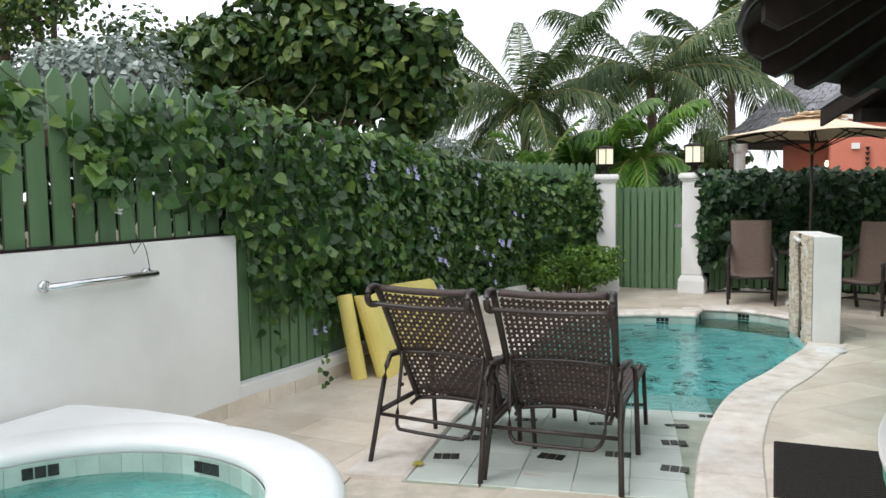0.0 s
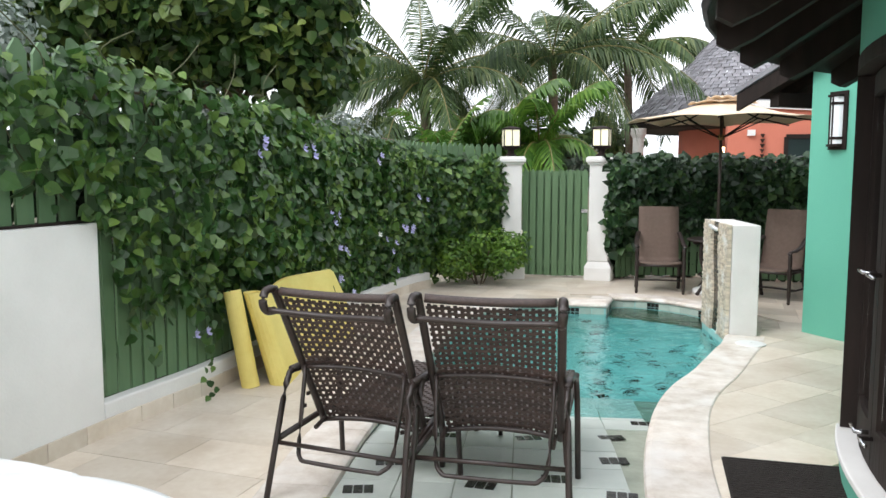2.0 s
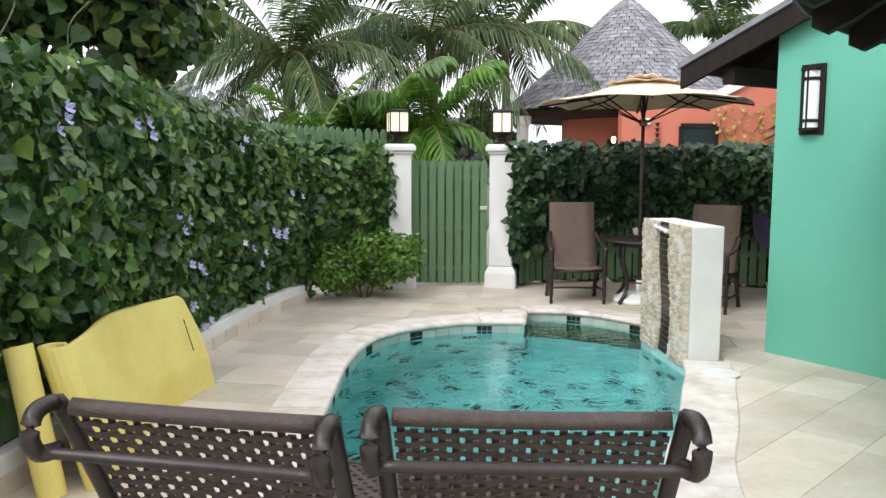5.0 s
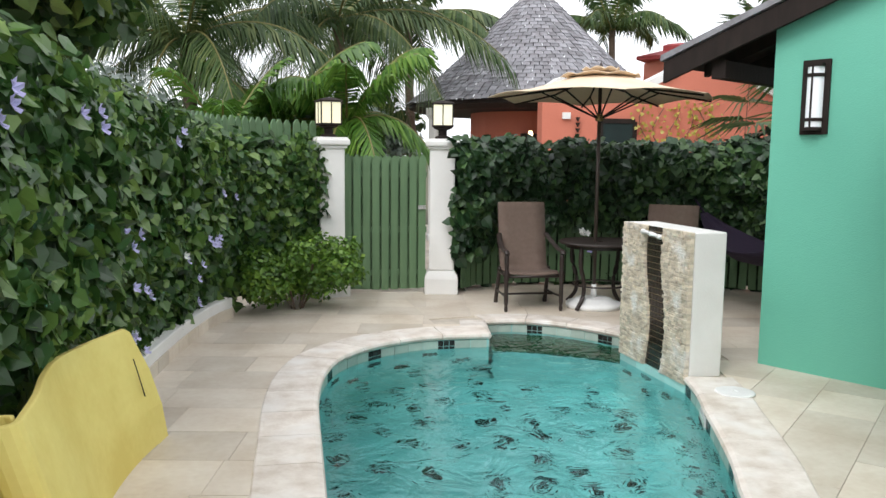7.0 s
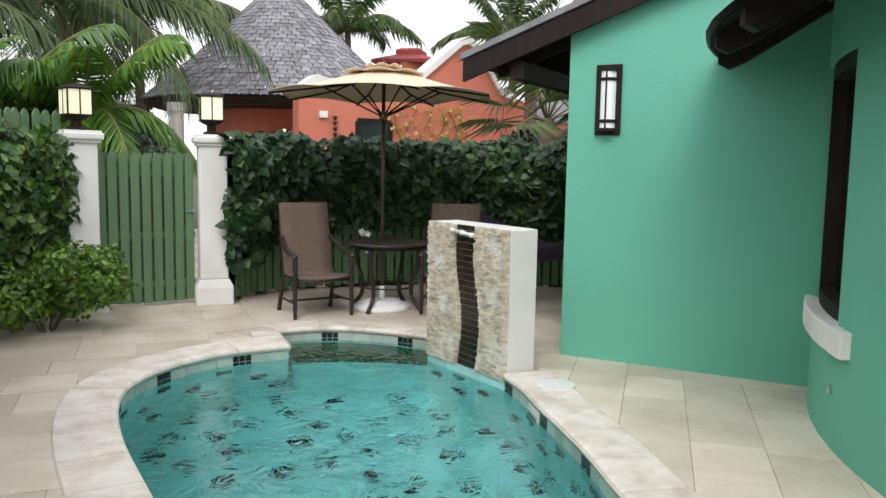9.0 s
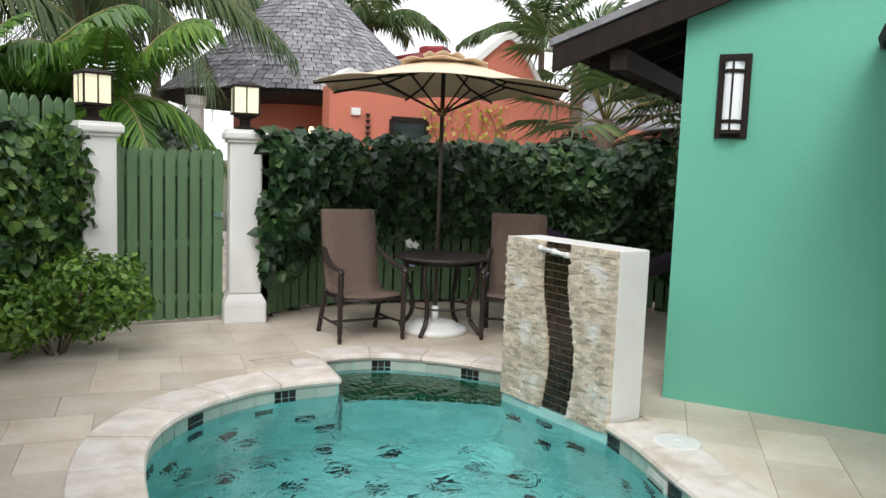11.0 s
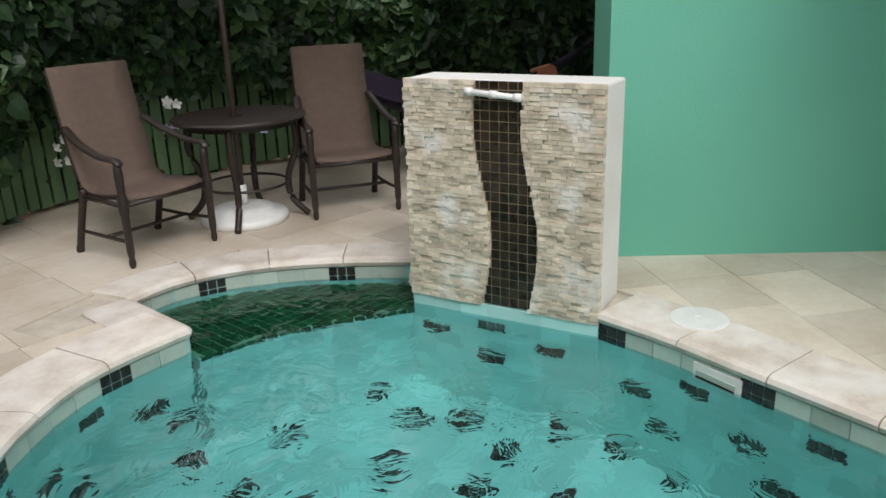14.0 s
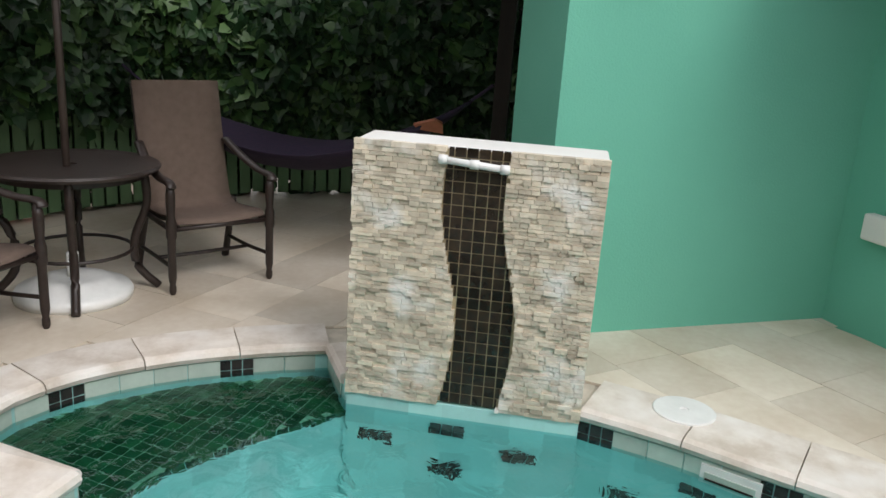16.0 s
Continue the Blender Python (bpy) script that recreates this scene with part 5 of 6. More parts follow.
for k in range(8):
    a = math.tau * k / 8
    d = Vector((math.cos(a), math.sin(a), 0))
    rib = part("rib", tube([d * 0.03 + Vector((0, 0, TOP_Z - 0.02)), d * 0.6 + Vector((0, 0, TOP_Z - 0.02 - 0.19)), d * (RIM_R - 0.01) + Vector((0, 0, RIM_Z - 0.022))], 0.011, sides=6), M_DARKWOOD, umbrella)
    part("strut", tube([d * 0.04 + Vector((0, 0, 2.06)), d * 0.62 + Vector((0, 0, TOP_Z - 0.02 - 0.2))], 0.009, sides=6), M_DARKWOOD, rib)

# ---- hammock ----
hammock = thing("hammock", label="dark navy cloth hammock slung behind the chairs", category="hammock")
bm = bmesh.new()
ha, hb = Vector((5.75, 12.1, 1.0)), Vector((5.75, 9.75, 1.08))
rows = []
for i in range(25):
    f = i / 24
    c = ha + (hb - ha) * f + Vector((0, 0, -0.52 * (1 - (2 * f - 1) ** 2)))
    w = 0.05 + 0.34 * math.sin(f * math.pi)
    side = Vector(((hb - ha).y, -(hb - ha).x, 0)).normalized()
    row = []
    for k in range(9):
        g = k / 8 * 2 - 1
        row.append(bm.verts.new(c + side * g * w + Vector((0, 0, 0.16 * g * g * math.sin(f * math.pi) + 0.012 * math.sin(k * 2.3 + f * 9)))))
    rows.append(row)
for p, q in zip(rows, rows[1:]):
    for k in range(8):
        bm.faces.new((p[k], p[k + 1], q[k + 1], q[k]))
cl = part("cloth", bm, M_HAMMOCK, hammock, smooth=True)
s = cl.modifiers.new("cloth", "SOLIDIFY")
s.thickness = 0.008
part("rope", tube([hb, (5.7, 9.6, 1.2)], 0.012), M_HAMMOCK, hammock)
part("rope", tube([ha, ha + Vector((-0.02, 0.45, 0.35))], 0.012), M_HAMMOCK, hammock)
pad = part("end_pad", prism([(0, 0), (0.18, 0.03), (0.2, 0.06), (0.06, 0.11), (0.01, 0.08)], 0, 0.025), M_TERRA, hammock, "terracotta end pad with studs")
pad.matrix_basis = pose(5.62, 9.9, 0.86, 60, 0, 100)

# ---- small things ----
fallen = leaf_field("fallen_leaf", [(0.66, 4.55, 0.006)], [(0, 0, 1)], [0.09], M_YELLOWLEAF, spread=0.05)
tagged(fallen, "yellow fallen leaf lying on the paving", "leaf")
cord = tagged(part("hanging_cord", tube([on_wall(0.6, 0.02, 1.31), on_wall(0.62, 0.03, 1.24), on_wall(0.7, 0.02, 1.315), on_wall(0.72, 0.03, 1.25), on_wall(0.715, 0.06, 1.125)], 0.003, sides=5), M_BROWN), "thin loose cord hanging over the white wall", "cord")

# ---- vines on the fences ----
nrg = np.random.RandomState(11)


def line_at(line):
    """Distance table for a plan line: total length and a function of distance to place and outward side."""
    s = [0.0]
    for a, b in zip(line, line[1:]):
        s.append(s[-1] + math.dist(a, b))
    arr, P = np.array(s), np.array(line)

    def at(d):
        x, y = np.interp(d, arr, P[:, 0]), np.interp(d, arr, P[:, 1])
        e = 0.15
        dx = np.interp(d + e, arr, P[:, 0]) - np.interp(d - e, arr, P[:, 0])
        dy = np.interp(d + e, arr, P[:, 1]) - np.interp(d - e, arr, P[:, 1])
        k = np.hypot(dx, dy) + 1e-9
        return x, y, dy / k, -dx / k

    return s[-1], at


def lumps(a, b, f=1.0, seed=0.0):
    return np.array([noise.noise((x * f + seed, z * f, seed * 1.7)) for x, z in zip(a, b)])


def vine(name, line, count, keep, top, bulge, label, size=(0.06, 0.12), material=None, depth=0.0, over=0.0, spread=0.55):
    """A sheet of vine leaves on the pool side of a fence. keep(d, z): how likely a leaf is there; top(d): its height."""
    total, at = line_at(line)
    d = nrg.uniform(0, total, count * 3)
    z = nrg.uniform(0.05, 2.6, count * 3)
    wob = lumps(d, z, 1.9, 3.0)
    ok = (nrg.uniform(0, 1, len(d)) < keep(d, z) + wob * 0.5 * (keep(d, z) < 0.98)) & (z < top(d) + lumps(d, d * 0, 2.5, 7.0) * 0.12) & (keep(d, z) > 0.02)
    d, z, wob = d[ok][:count], z[ok][:count], wob[ok][:count]
    x, y, ox, oy = at(d)
    off = 0.03 + bulge * (0.5 + 0.9 * lumps(d, z, 1.3, 1.0) + 0.6 * lumps(d, z, 4.5, 5.0)) + nrg.uniform(-0.03, 0.05, len(d)) - depth + over * np.clip((z - 0.75) / 0.7, 0, 1)
    near_top = np.clip((z - top(d) + 0.25) / 0.25, 0, 1)
    off = off * (1 - near_top * 0.7) - near_top * nrg.uniform(-0.1, 0.22, len(d))
    off = np.where(off > 0, off * np.clip(z / 0.95, 0.2, 1), off)
    P = np.stack([x + ox * off, y + oy * off, z], 1)
    N = np.stack([ox, oy, 0.35 + near_top * 0.9], 1)
    S = nrg.uniform(size[0], size[1], len(d)) * (0.75 + 0.5 * nrg.uniform(0, 1, len(d)) ** 2)
    return leaf_field(name, P, N, S, material or M_LEAF, rng=nrg, label=label, spread=spread)


def keep_left(d, z):
    # d from the far left end; bare pickets low down near the white wall
    low = np.interp(d, [0, 1.95, 2.05, 2.35, 2.45, 3.6, 3.85, 4.3, 5, 6, 7, 8, 13], [1.5, 1.75, 2.15, 2.15, 1.6, 1.5, 1.0, 0.75, 0.62, 0.5, 0.35, 0.2, 0.1])
    most = np.interp(d, [0, 2.4, 2.5, 4.4, 5.5, 13], [0.9, 0.9, 0.62, 0.7, 0.97, 1.0])
    return np.clip((z - low) / 0.35 + 0.35, 0.0, 1.0) * most


top_left = lambda d: np.interp(d - 0.65, [0, 1.2, 1.9, 2.3, 3.2, 4.5, 6, 8, 10, 12], [2.3, 2.35, 2.05, 2.2, 2.32, 2.2, 2.15, 2.02, 1.9, 1.86])
v1 = vine("vine_left", FENCE, 10500, keep_left, top_left, 0.15, "", size=(0.055, 0.125), over=0.08, spread=0.75)
tagged(v1, "dense green climbing vine covering the picket fence", "vine", kind="stuff")
# Added backing layer: its dark leaf colour stands in for shade behind the pickets.
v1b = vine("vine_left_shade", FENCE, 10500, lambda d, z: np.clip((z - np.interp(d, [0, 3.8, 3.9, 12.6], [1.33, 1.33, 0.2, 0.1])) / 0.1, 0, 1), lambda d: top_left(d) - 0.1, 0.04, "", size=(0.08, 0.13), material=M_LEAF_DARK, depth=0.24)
tagged(v1b, "backing leaves of the climbing vine, coloured dark for shade", "vine", kind="stuff")


def keep_back(d, z):
    low = np.interp(d, [0, 0.45, 0.9, 1.6, 3, 4.2, 5, 7], [0.55, 0.45, 0.7, 0.9, 0.8, 0.65, 0.5, 0.4])
    return np.clip((z - low) / 0.4 + 0.35, 0, 1)


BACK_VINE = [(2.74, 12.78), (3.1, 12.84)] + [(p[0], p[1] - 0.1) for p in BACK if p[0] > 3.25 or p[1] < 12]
v2 = vine("vine_back", BACK_VINE, 12500, keep_back, lambda d: np.interp(d, [0, 0.4, 2, 7], [1.82, 1.86, 1.84, 1.9]), 0.24, "", size=(0.08, 0.14), material=M_LEAF_BACK_SHADE, over=0.3, spread=0.7)
tagged(v2, "vine thick over the back fence, shade put into its leaf colour", "vine", kind="stuff")
# Dark leaves added behind the back pickets so the gaps read as shade.
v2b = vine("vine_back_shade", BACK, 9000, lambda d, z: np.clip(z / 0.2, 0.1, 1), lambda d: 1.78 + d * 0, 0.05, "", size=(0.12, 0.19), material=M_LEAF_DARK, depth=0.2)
tagged(v2b, "backing leaves of the back vine, coloured dark for shade", "vine", kind="stuff")


def blossoms(name, line, spots, material, label, n=4, size=0.045):
    total, at = line_at(line)
    for d, z, off in spots:
        x, y, ox, oy = [float(q[0]) for q in at(np.array([d]))]
        off = (off + 0.15) * min(1.0, max(0.35, z / 0.95))
        for _ in range(n):
            c = Vector((x + ox * off + nrg.uniform(-0.06, 0.06), y + oy * off + nrg.uniform(-0.06, 0.06), z + nrg.uniform(-0.08, 0.08)))
            face = Matrix.Translation(c) @ Vector((ox + nrg.uniform(-0.4, 0.4), oy + nrg.uniform(-0.4, 0.4), 0.3)).to_track_quat("Z", "Y").to_matrix().to_4x4()
            vs, fs = [Vector((0, 0, -0.02))], []
            for k in range(15):
                a = math.tau * k / 15
                rad = size * (1.0 if k % 3 == 0 else 0.85 if k % 3 == 1 else 0.62)
                vs.append(Vector((rad * math.cos(a), rad * math.sin(a), 0.012 * math.sin(k * 2.1))))
            for k in range(15):
                fs.append((0, k + 1, (k + 1) % 15 + 1))
            ob = raw(name, [face @ v for v in vs], fs, material)
            tagged(ob, label, "flower", "vine flowers")


FL = [(4.75, 0.42, 0.0), (6.1, 1.75, 0.2), (7.0, 0.85, 0.22), (7.15, 0.55, 0.25), (8.2, 1.75, 0.2), (8.6, 0.75, 0.28), (8.9, 0.95, 0.28), (9.1, 0.4, 0.3), (9.6, 1.3, 0.25), (7.8, 0.3, 0.25), (5.2, 1.8, 0.2), (9.3, 0.85, 0.3), (6.7, 1.15, 0.22)]
blossoms("vine_flower", FENCE, FL, M_PETAL, "pale lilac trumpet flowers on the vine", 3, 0.04)
blossoms("vine_flower", FENCE, [(2.75, 1.48, 0.0), (8.0, 1.0, 0.25)], M_WHITEPETAL, "small white flowers on the vine", 1, 0.035)
blossoms("vine_flower", BACK, [(0.55, 1.55, 0.25), (1.9, 0.45, 0.25), (4.6, 1.55, 0.25), (2.7, 0.45, 0.3)], M_PETAL, "pale lilac trumpet flowers on the vine", 2, 0.05)
blossoms("vine_flower", BACK, [(0.85, 0.75, 0.3), (0.9, 0.55, 0.3), (0.95, 0.4, 0.3), (1.7, 0.8, 0.5)], M_WHITEPETAL, "small white flowers on the vine", 3, 0.045)
# a strand hanging over the kerb
tend = leaf_field("vine_strand", [(-0.58 + 0.03 * math.sin(k), 6.12 + 0.02 * math.cos(k * 2), 0.32 - 0.028 * k) for k in range(11)], [(0.9, -0.4, 0.2)] * 11, [0.05] * 11, M_LEAF, rng=nrg)
tagged(tend, "short vine strand hanging over the kerb", "vine", kind="stuff")
strand_p, strand_n, strand_s = [], [], []
total, at = line_at(FENCE)
for k in range(11):
    d0, z = 3.85 + 0.15 * k, 1.35 - 0.03 * k
    while z > 0.5 + 0.2 * math.sin(k * 2.3):
        x, y, ox, oy = [float(q[0]) for q in at(np.array([d0]))]
        out = 0.05 + nrg.uniform(0, 0.05)
        strand_p.append((x + ox * out, y + oy * out, z))
        strand_n.append((ox, oy, 0.4))
        strand_s.append(nrg.uniform(0.06, 0.11))
        z -= nrg.uniform(0.03, 0.09)
        d0 += nrg.uniform(-0.06, 0.06)
strands = leaf_field("vine_strand", strand_p, strand_n, strand_s, M_LEAF, rng=nrg, spread=0.5)
tagged(strands, "loose vine strands hanging over bare green pickets", "vine", kind="stuff")
stems = thing("climber", label="thin bare vine stems twining over the pickets", category="vine")
total, at = line_at(FENCE)
for k in range(12):
    d0 = 2.9 + k * 0.32
    pts = []
    for j in range(7):
        x, y, ox, oy = [float(q[0]) for q in at(np.array([d0 + 0.16 * j * (1 if k % 2 else -1) + 0.08 * math.sin(j * 2 + k)]))]
        pts.append((x + ox * 0.035, y + oy * 0.035, (0.35 if d0 > 5.2 else 1.45) + 0.17 * j + 0.05 * math.sin(j + k * 3)))
    part("stem", tube(arc_pts(pts, 3), 0.004, sides=5), M_VINESTEM, stems)


def clumps(centres, radii, per, seed, flatten=0.8):
    r = np.random.RandomState(seed)
    P, N = [], []
    for c, rad in zip(centres, radii):
        v = r.normal(0, 1, (per, 3))
        v /= np.linalg.norm(v, axis=1)[:, None]
        rr = rad * (0.6 + 0.45 * r.uniform(0, 1, per) ** 0.6)
        P.append(np.array(c) + v * rr[:, None] * np.array([1, 1, flatten]))
        N.append(v + np.array([0, 0, 0.5]))
    return np.concatenate(P), np.concatenate(N)


# ---- bush by the gate ----
bush = thing("bush", label="bright green rounded shrub beside the gate", category="bush")
rb = random.Random(4)
cs = [(0.95 + rb.uniform(-0.5, 0.55), 12.15 + rb.uniform(-0.3, 0.35), rb.uniform(0.2, 0.62)) for _ in range(26)]
P, N = clumps(cs, [rb.uniform(0.16, 0.27) for _ in cs], 210, 8)
P[:, 2] = np.abs(P[:, 2]) + 0.02
leaf_field("foliage", P, N, nrg.uniform(0.05, 0.085, len(P)), M_BUSH, bush, shape=OVAL * np.array([1.3, 1, 1]), faces=OVAL_FACES, droop=-0.3, rng=nrg)
for k in range(6):
    a = k * 1.05
    part("stem", tube([(0.95 + 0.05 * math.cos(a), 12.2 + 0.05 * math.sin(a), -0.01), (0.95 + 0.3 * math.cos(a), 12.2 + 0.25 * math.sin(a), 0.5)], 0.012, sides=6), M_BARK, bush)

# ---- trees and palms beyond the fence ----


def big_tree(name, label, trunk, crown, per, size, material, seed, limbs=7):
    t = thing(name, label=label, category="tree")
    r = random.Random(seed)
    base = Vector(trunk)
    cs, rs = [], []
    for c, rad, n in crown:
        for _ in range(n):
            v = Vector((r.gauss(0, 1), r.gauss(0, 1), r.gauss(0, 0.8))).normalized() * rad * r.uniform(0.3, 1)
            cs.append((c[0] + v.x, c[1] + v.y, c[2] + v.z * 0.75))
            rs.append(r.uniform(0.28, 0.5))
    fork = base + Vector((0.05, 0.05, 1.7))
    part("trunk", tube([base, base + Vector((0.06, 0, 0.9)), fork], 0.14, sides=10, r_end=0.1), M_BARK, t, smooth=True)
    for k in range(limbs):
        c = Vector(cs[k * len(cs) // limbs])
        m = (fork + c) / 2 + Vector((r.uniform(-0.2, 0.2), r.uniform(-0.2, 0.2), 0.2))
        part("limb", tube(arc_pts([fork, m, c], 4), 0.06, sides=7, r_end=0.015), M_BARK, t, smooth=True)
    P, N = clumps(cs, rs, per, seed)
    leaf_field("crown", P, N, np.random.RandomState(seed).uniform(size[0], size[1], len(P)), material, t, rng=np.random.RandomState(seed))
    return t


big_tree("broadleaf_tree", "dark broad-leaved tree wrapped in vines behind the fence", (-1.9, 9.4, -0.02), [((-1.7, 8.6, 3.1), 0.9, 22), ((-0.95, 9.0, 3.2), 0.75, 20), ((-2.6, 8.4, 3.0), 0.7, 10), ((-0.8, 9.6, 2.7), 0.6, 12), ((-1.6, 8.8, 4.0), 0.8, 14)], 170, (0.09, 0.16), M_TREE, 21)
big_tree("broadleaf_tree", "dark broad-leaved tree behind the vine fence", (-3.2, 9.6, -0.02), [((-3.2, 9.3, 3.2), 0.8, 16), ((-2.7, 10.2, 2.9), 0.7, 10)], 150, (0.07, 0.13), M_TREE, 22)
big_tree("silver_tree", "small tree with silvery grey leaves", (-3.5, 6.9, -0.02), [((-3.3, 6.8, 2.75), 0.5, 14), ((-2.75, 6.9, 2.6), 0.35, 9)], 260, (0.035, 0.07), M_SILVER, 23)
big_tree("airy_tree", "airy dark tree with open branches", (-4.6, 7.6, -0.02), [((-4.2, 7.3, 3.6), 0.85, 16), ((-4.9, 7.2, 3.3), 0.7, 10), ((-3.6, 8.2, 3.2), 0.6, 9)], 150, (0.04, 0.075), M_TREE, 24, limbs=12)
big_tree("silver_shrub", "silvery grey shrub behind the gate", (2.1, 15.3, -0.02), [((1.7, 15.3, 1.75), 0.5, 9), ((2.5, 15.4, 1.8), 0.45, 9), ((2.1, 15.6, 2.0), 0.4, 6)], 130, (0.06, 0.1), M_SILVER, 25)
big_tree("silver_shrub", "silvery grey shrub above the vine fence", (0.1, 11.6 + 1.6, -0.02), [((-0.75, 10.9, 2.0), 0.25, 5)], 110, (0.05, 0.08), M_SILVER, 26, limbs=3)
big_tree("far_tree", "dark green trees in the distance", (-2.5, 20, -0.02), [((-3.5, 19, 2.4), 1.3, 16), ((-1.0, 19.5, 2.0), 1.2, 14), ((1.5, 21, 2.0), 1.2, 14), ((3.5, 23, 2.2), 1.2, 12)], 150, (0.13, 0.22), M_TREE, 27)
big_tree("far_tree", "dark green shrubs behind the back fence", (8.6, 14.5, -0.02), [((8.0, 13.9, 1.6), 0.5, 10), ((9.2, 13.2, 1.7), 0.6, 10), ((9.9, 11.8, 1.8), 0.7, 10), ((10.4, 13.0, 2.6), 0.7, 10)], 130, (0.09, 0.15), M_LEAF_DARK, 28)


def frond(verts, faces, stems_v, start, direction, length, rise, droop, leaf_len, pairs, width, r, hang):
    """A feather frond: a curved rib with leaflets on both sides."""
    d = Vector(direction).normalized()
    side = Vector((-d.y, d.x, 0))
    rib = []
    for k in range(pairs + 1):
        f = k / pairs
        rib.append(Vector(start) + d * length * (f - 0.12 * f * f) + Vector((0, 0, rise * f - droop * f * f)))
    stems_v.append(rib)
    for k in range(2, pairs + 1):
        f = k / pairs
        along = (rib[k] - rib[k - 1]).normalized()
        ll = leaf_len * (0.35 + 0.65 * math.sin(min(1.0, f * 1.12) * math.pi * 0.86)) * r.uniform(0.85, 1.12)
        for s in (-1, 1):
            out = (side * s * (1 - 0.35 * f) + along * (0.55 + 0.5 * f) + Vector((0, 0, r.uniform(-0.15, 0.3)))).normalized()
            a = rib[k]
            b = a + out * ll * 0.5 + Vector((0, 0, -hang * ll * 0.15))
            c = a + out * ll * 0.9 + Vector((r.uniform(-0.04, 0.04), r.uniform(-0.04, 0.04), -hang * ll * 0.6))
            w = along * width
            i = len(verts)
            verts.extend([a - w * 0.6, a + w * 0.6, b + w, b - w, c])
            faces.extend([(i, i + 1, i + 2, i + 3), (i + 3, i + 2, i + 4)])


def feather_palm(name, label, base, crown_z, fronds, length, leaf_len, material, seed, rise=0.9, droop=1.6, pairs=34, width=0.02, hang=0.8, trunk_r=0.13, stemmed=1):
    p = thing(name, label=label, category="palm tree")
    r = random.Random(seed)
    bx, by = base
    crown = Vector((bx, by, crown_z))
    for s in range(stemmed):
        o = Vector((r.uniform(-0.25, 0.25), r.uniform(-0.25, 0.25), 0)) * (stemmed > 1)
        part("trunk", tube(arc_pts([(bx + 0.3 + o.x, by + o.y, -0.02), (bx + 0.1 + o.x, by + o.y, crown_z * 0.5), (crown.x, crown.y, crown_z)], 6), trunk_r, sides=10, r_end=trunk_r * 0.7), M_BARK, p, smooth=True)
    for k in range(fronds):
        a = math.tau * k / fronds * 1.0 + r.uniform(-0.2, 0.2)
        level = (k * 7 % fronds) / fronds
        verts, faces, ribs = [], [], []
        frond(verts, faces, ribs, crown, (math.cos(a), math.sin(a), 0), length * r.uniform(0.85, 1.1) * (0.75 + 0.35 * (1 - abs(level - 0.5))), rise * (1.9 - 2.0 * level), droop * (0.6 + 0.6 * level), leaf_len, pairs, width, r, hang)
        f = raw("frond", verts, faces, material, p)
        part("rib", tube(ribs[0], 0.022, sides=5, r_end=0.006), M_YELLOWRIB, f, smooth=True)
    return p


M_YELLOWRIB = mat("palm_rib", (0.22, 0.2, 0.06), (0.15, 0.13, 0.04), rough=0.5, scale=10, bump=0.1)
feather_palm("coconut_palm", "tall coconut palm with drooping fronds", (2.15, 18.3), 4.05, 17, 3.0, 0.75, M_PALM, 31, rise=1.5, droop=1.9, pairs=84, width=0.019, hang=1.5)
feather_palm("coconut_palm", "coconut palm with upright swept fronds", (-0.35, 16.2), 3.3, 17, 2.3, 0.7, M_PALM, 32, rise=1.7, droop=1.6, pairs=76, width=0.019, hang=1.5)
feather_palm("coconut_palm", "distant coconut palm with wind-blown fronds", (4.2, 22.0), 4.6, 15, 2.7, 0.7, M_PALM, 33, rise=1.7, droop=1.7, pairs=50, width=0.04, hang=1.3)
feather_palm("coconut_palm", "distant coconut palm behind the conical roof", (11.2, 25.8), 5.4, 14, 2.4, 0.7, M_PALM, 34, rise=1.7, droop=1.7, pairs=44, width=0.045, hang=1.3)
feather_palm("coconut_palm", "distant coconut palm behind the red house", (16.5, 24.5), 5.6, 14, 2.6, 0.7, M_PALM, 35, rise=1.6, droop=1.7, pairs=44, width=0.045, hang=1.3)
feather_palm("areca_palm", "bright green young palm behind the gate", (0.85, 15.3), 2.0, 16, 1.6, 0.55, M_ARECA, 36, rise=1.15, droop=1.6, pairs=72, width=0.022, hang=1.35, trunk_r=0.05, stemmed=3)
feather_palm("areca_palm", "bright green young palm above the vine", (1.85, 14.9), 2.05, 15, 1.35, 0.5, M_ARECA, 37, rise=1.1, droop=1.6, pairs=66, width=0.022, hang=1.35, trunk_r=0.04, stemmed=2)
feather_palm("areca_palm", "young palm behind the vine fence", (0.2, 13.9), 1.75, 12, 0.95, 0.42, M_ARECA, 38, rise=0.9, droop=1.1, pairs=36, width=0.022, hang=0.7, trunk_r=0.04, stemmed=2)


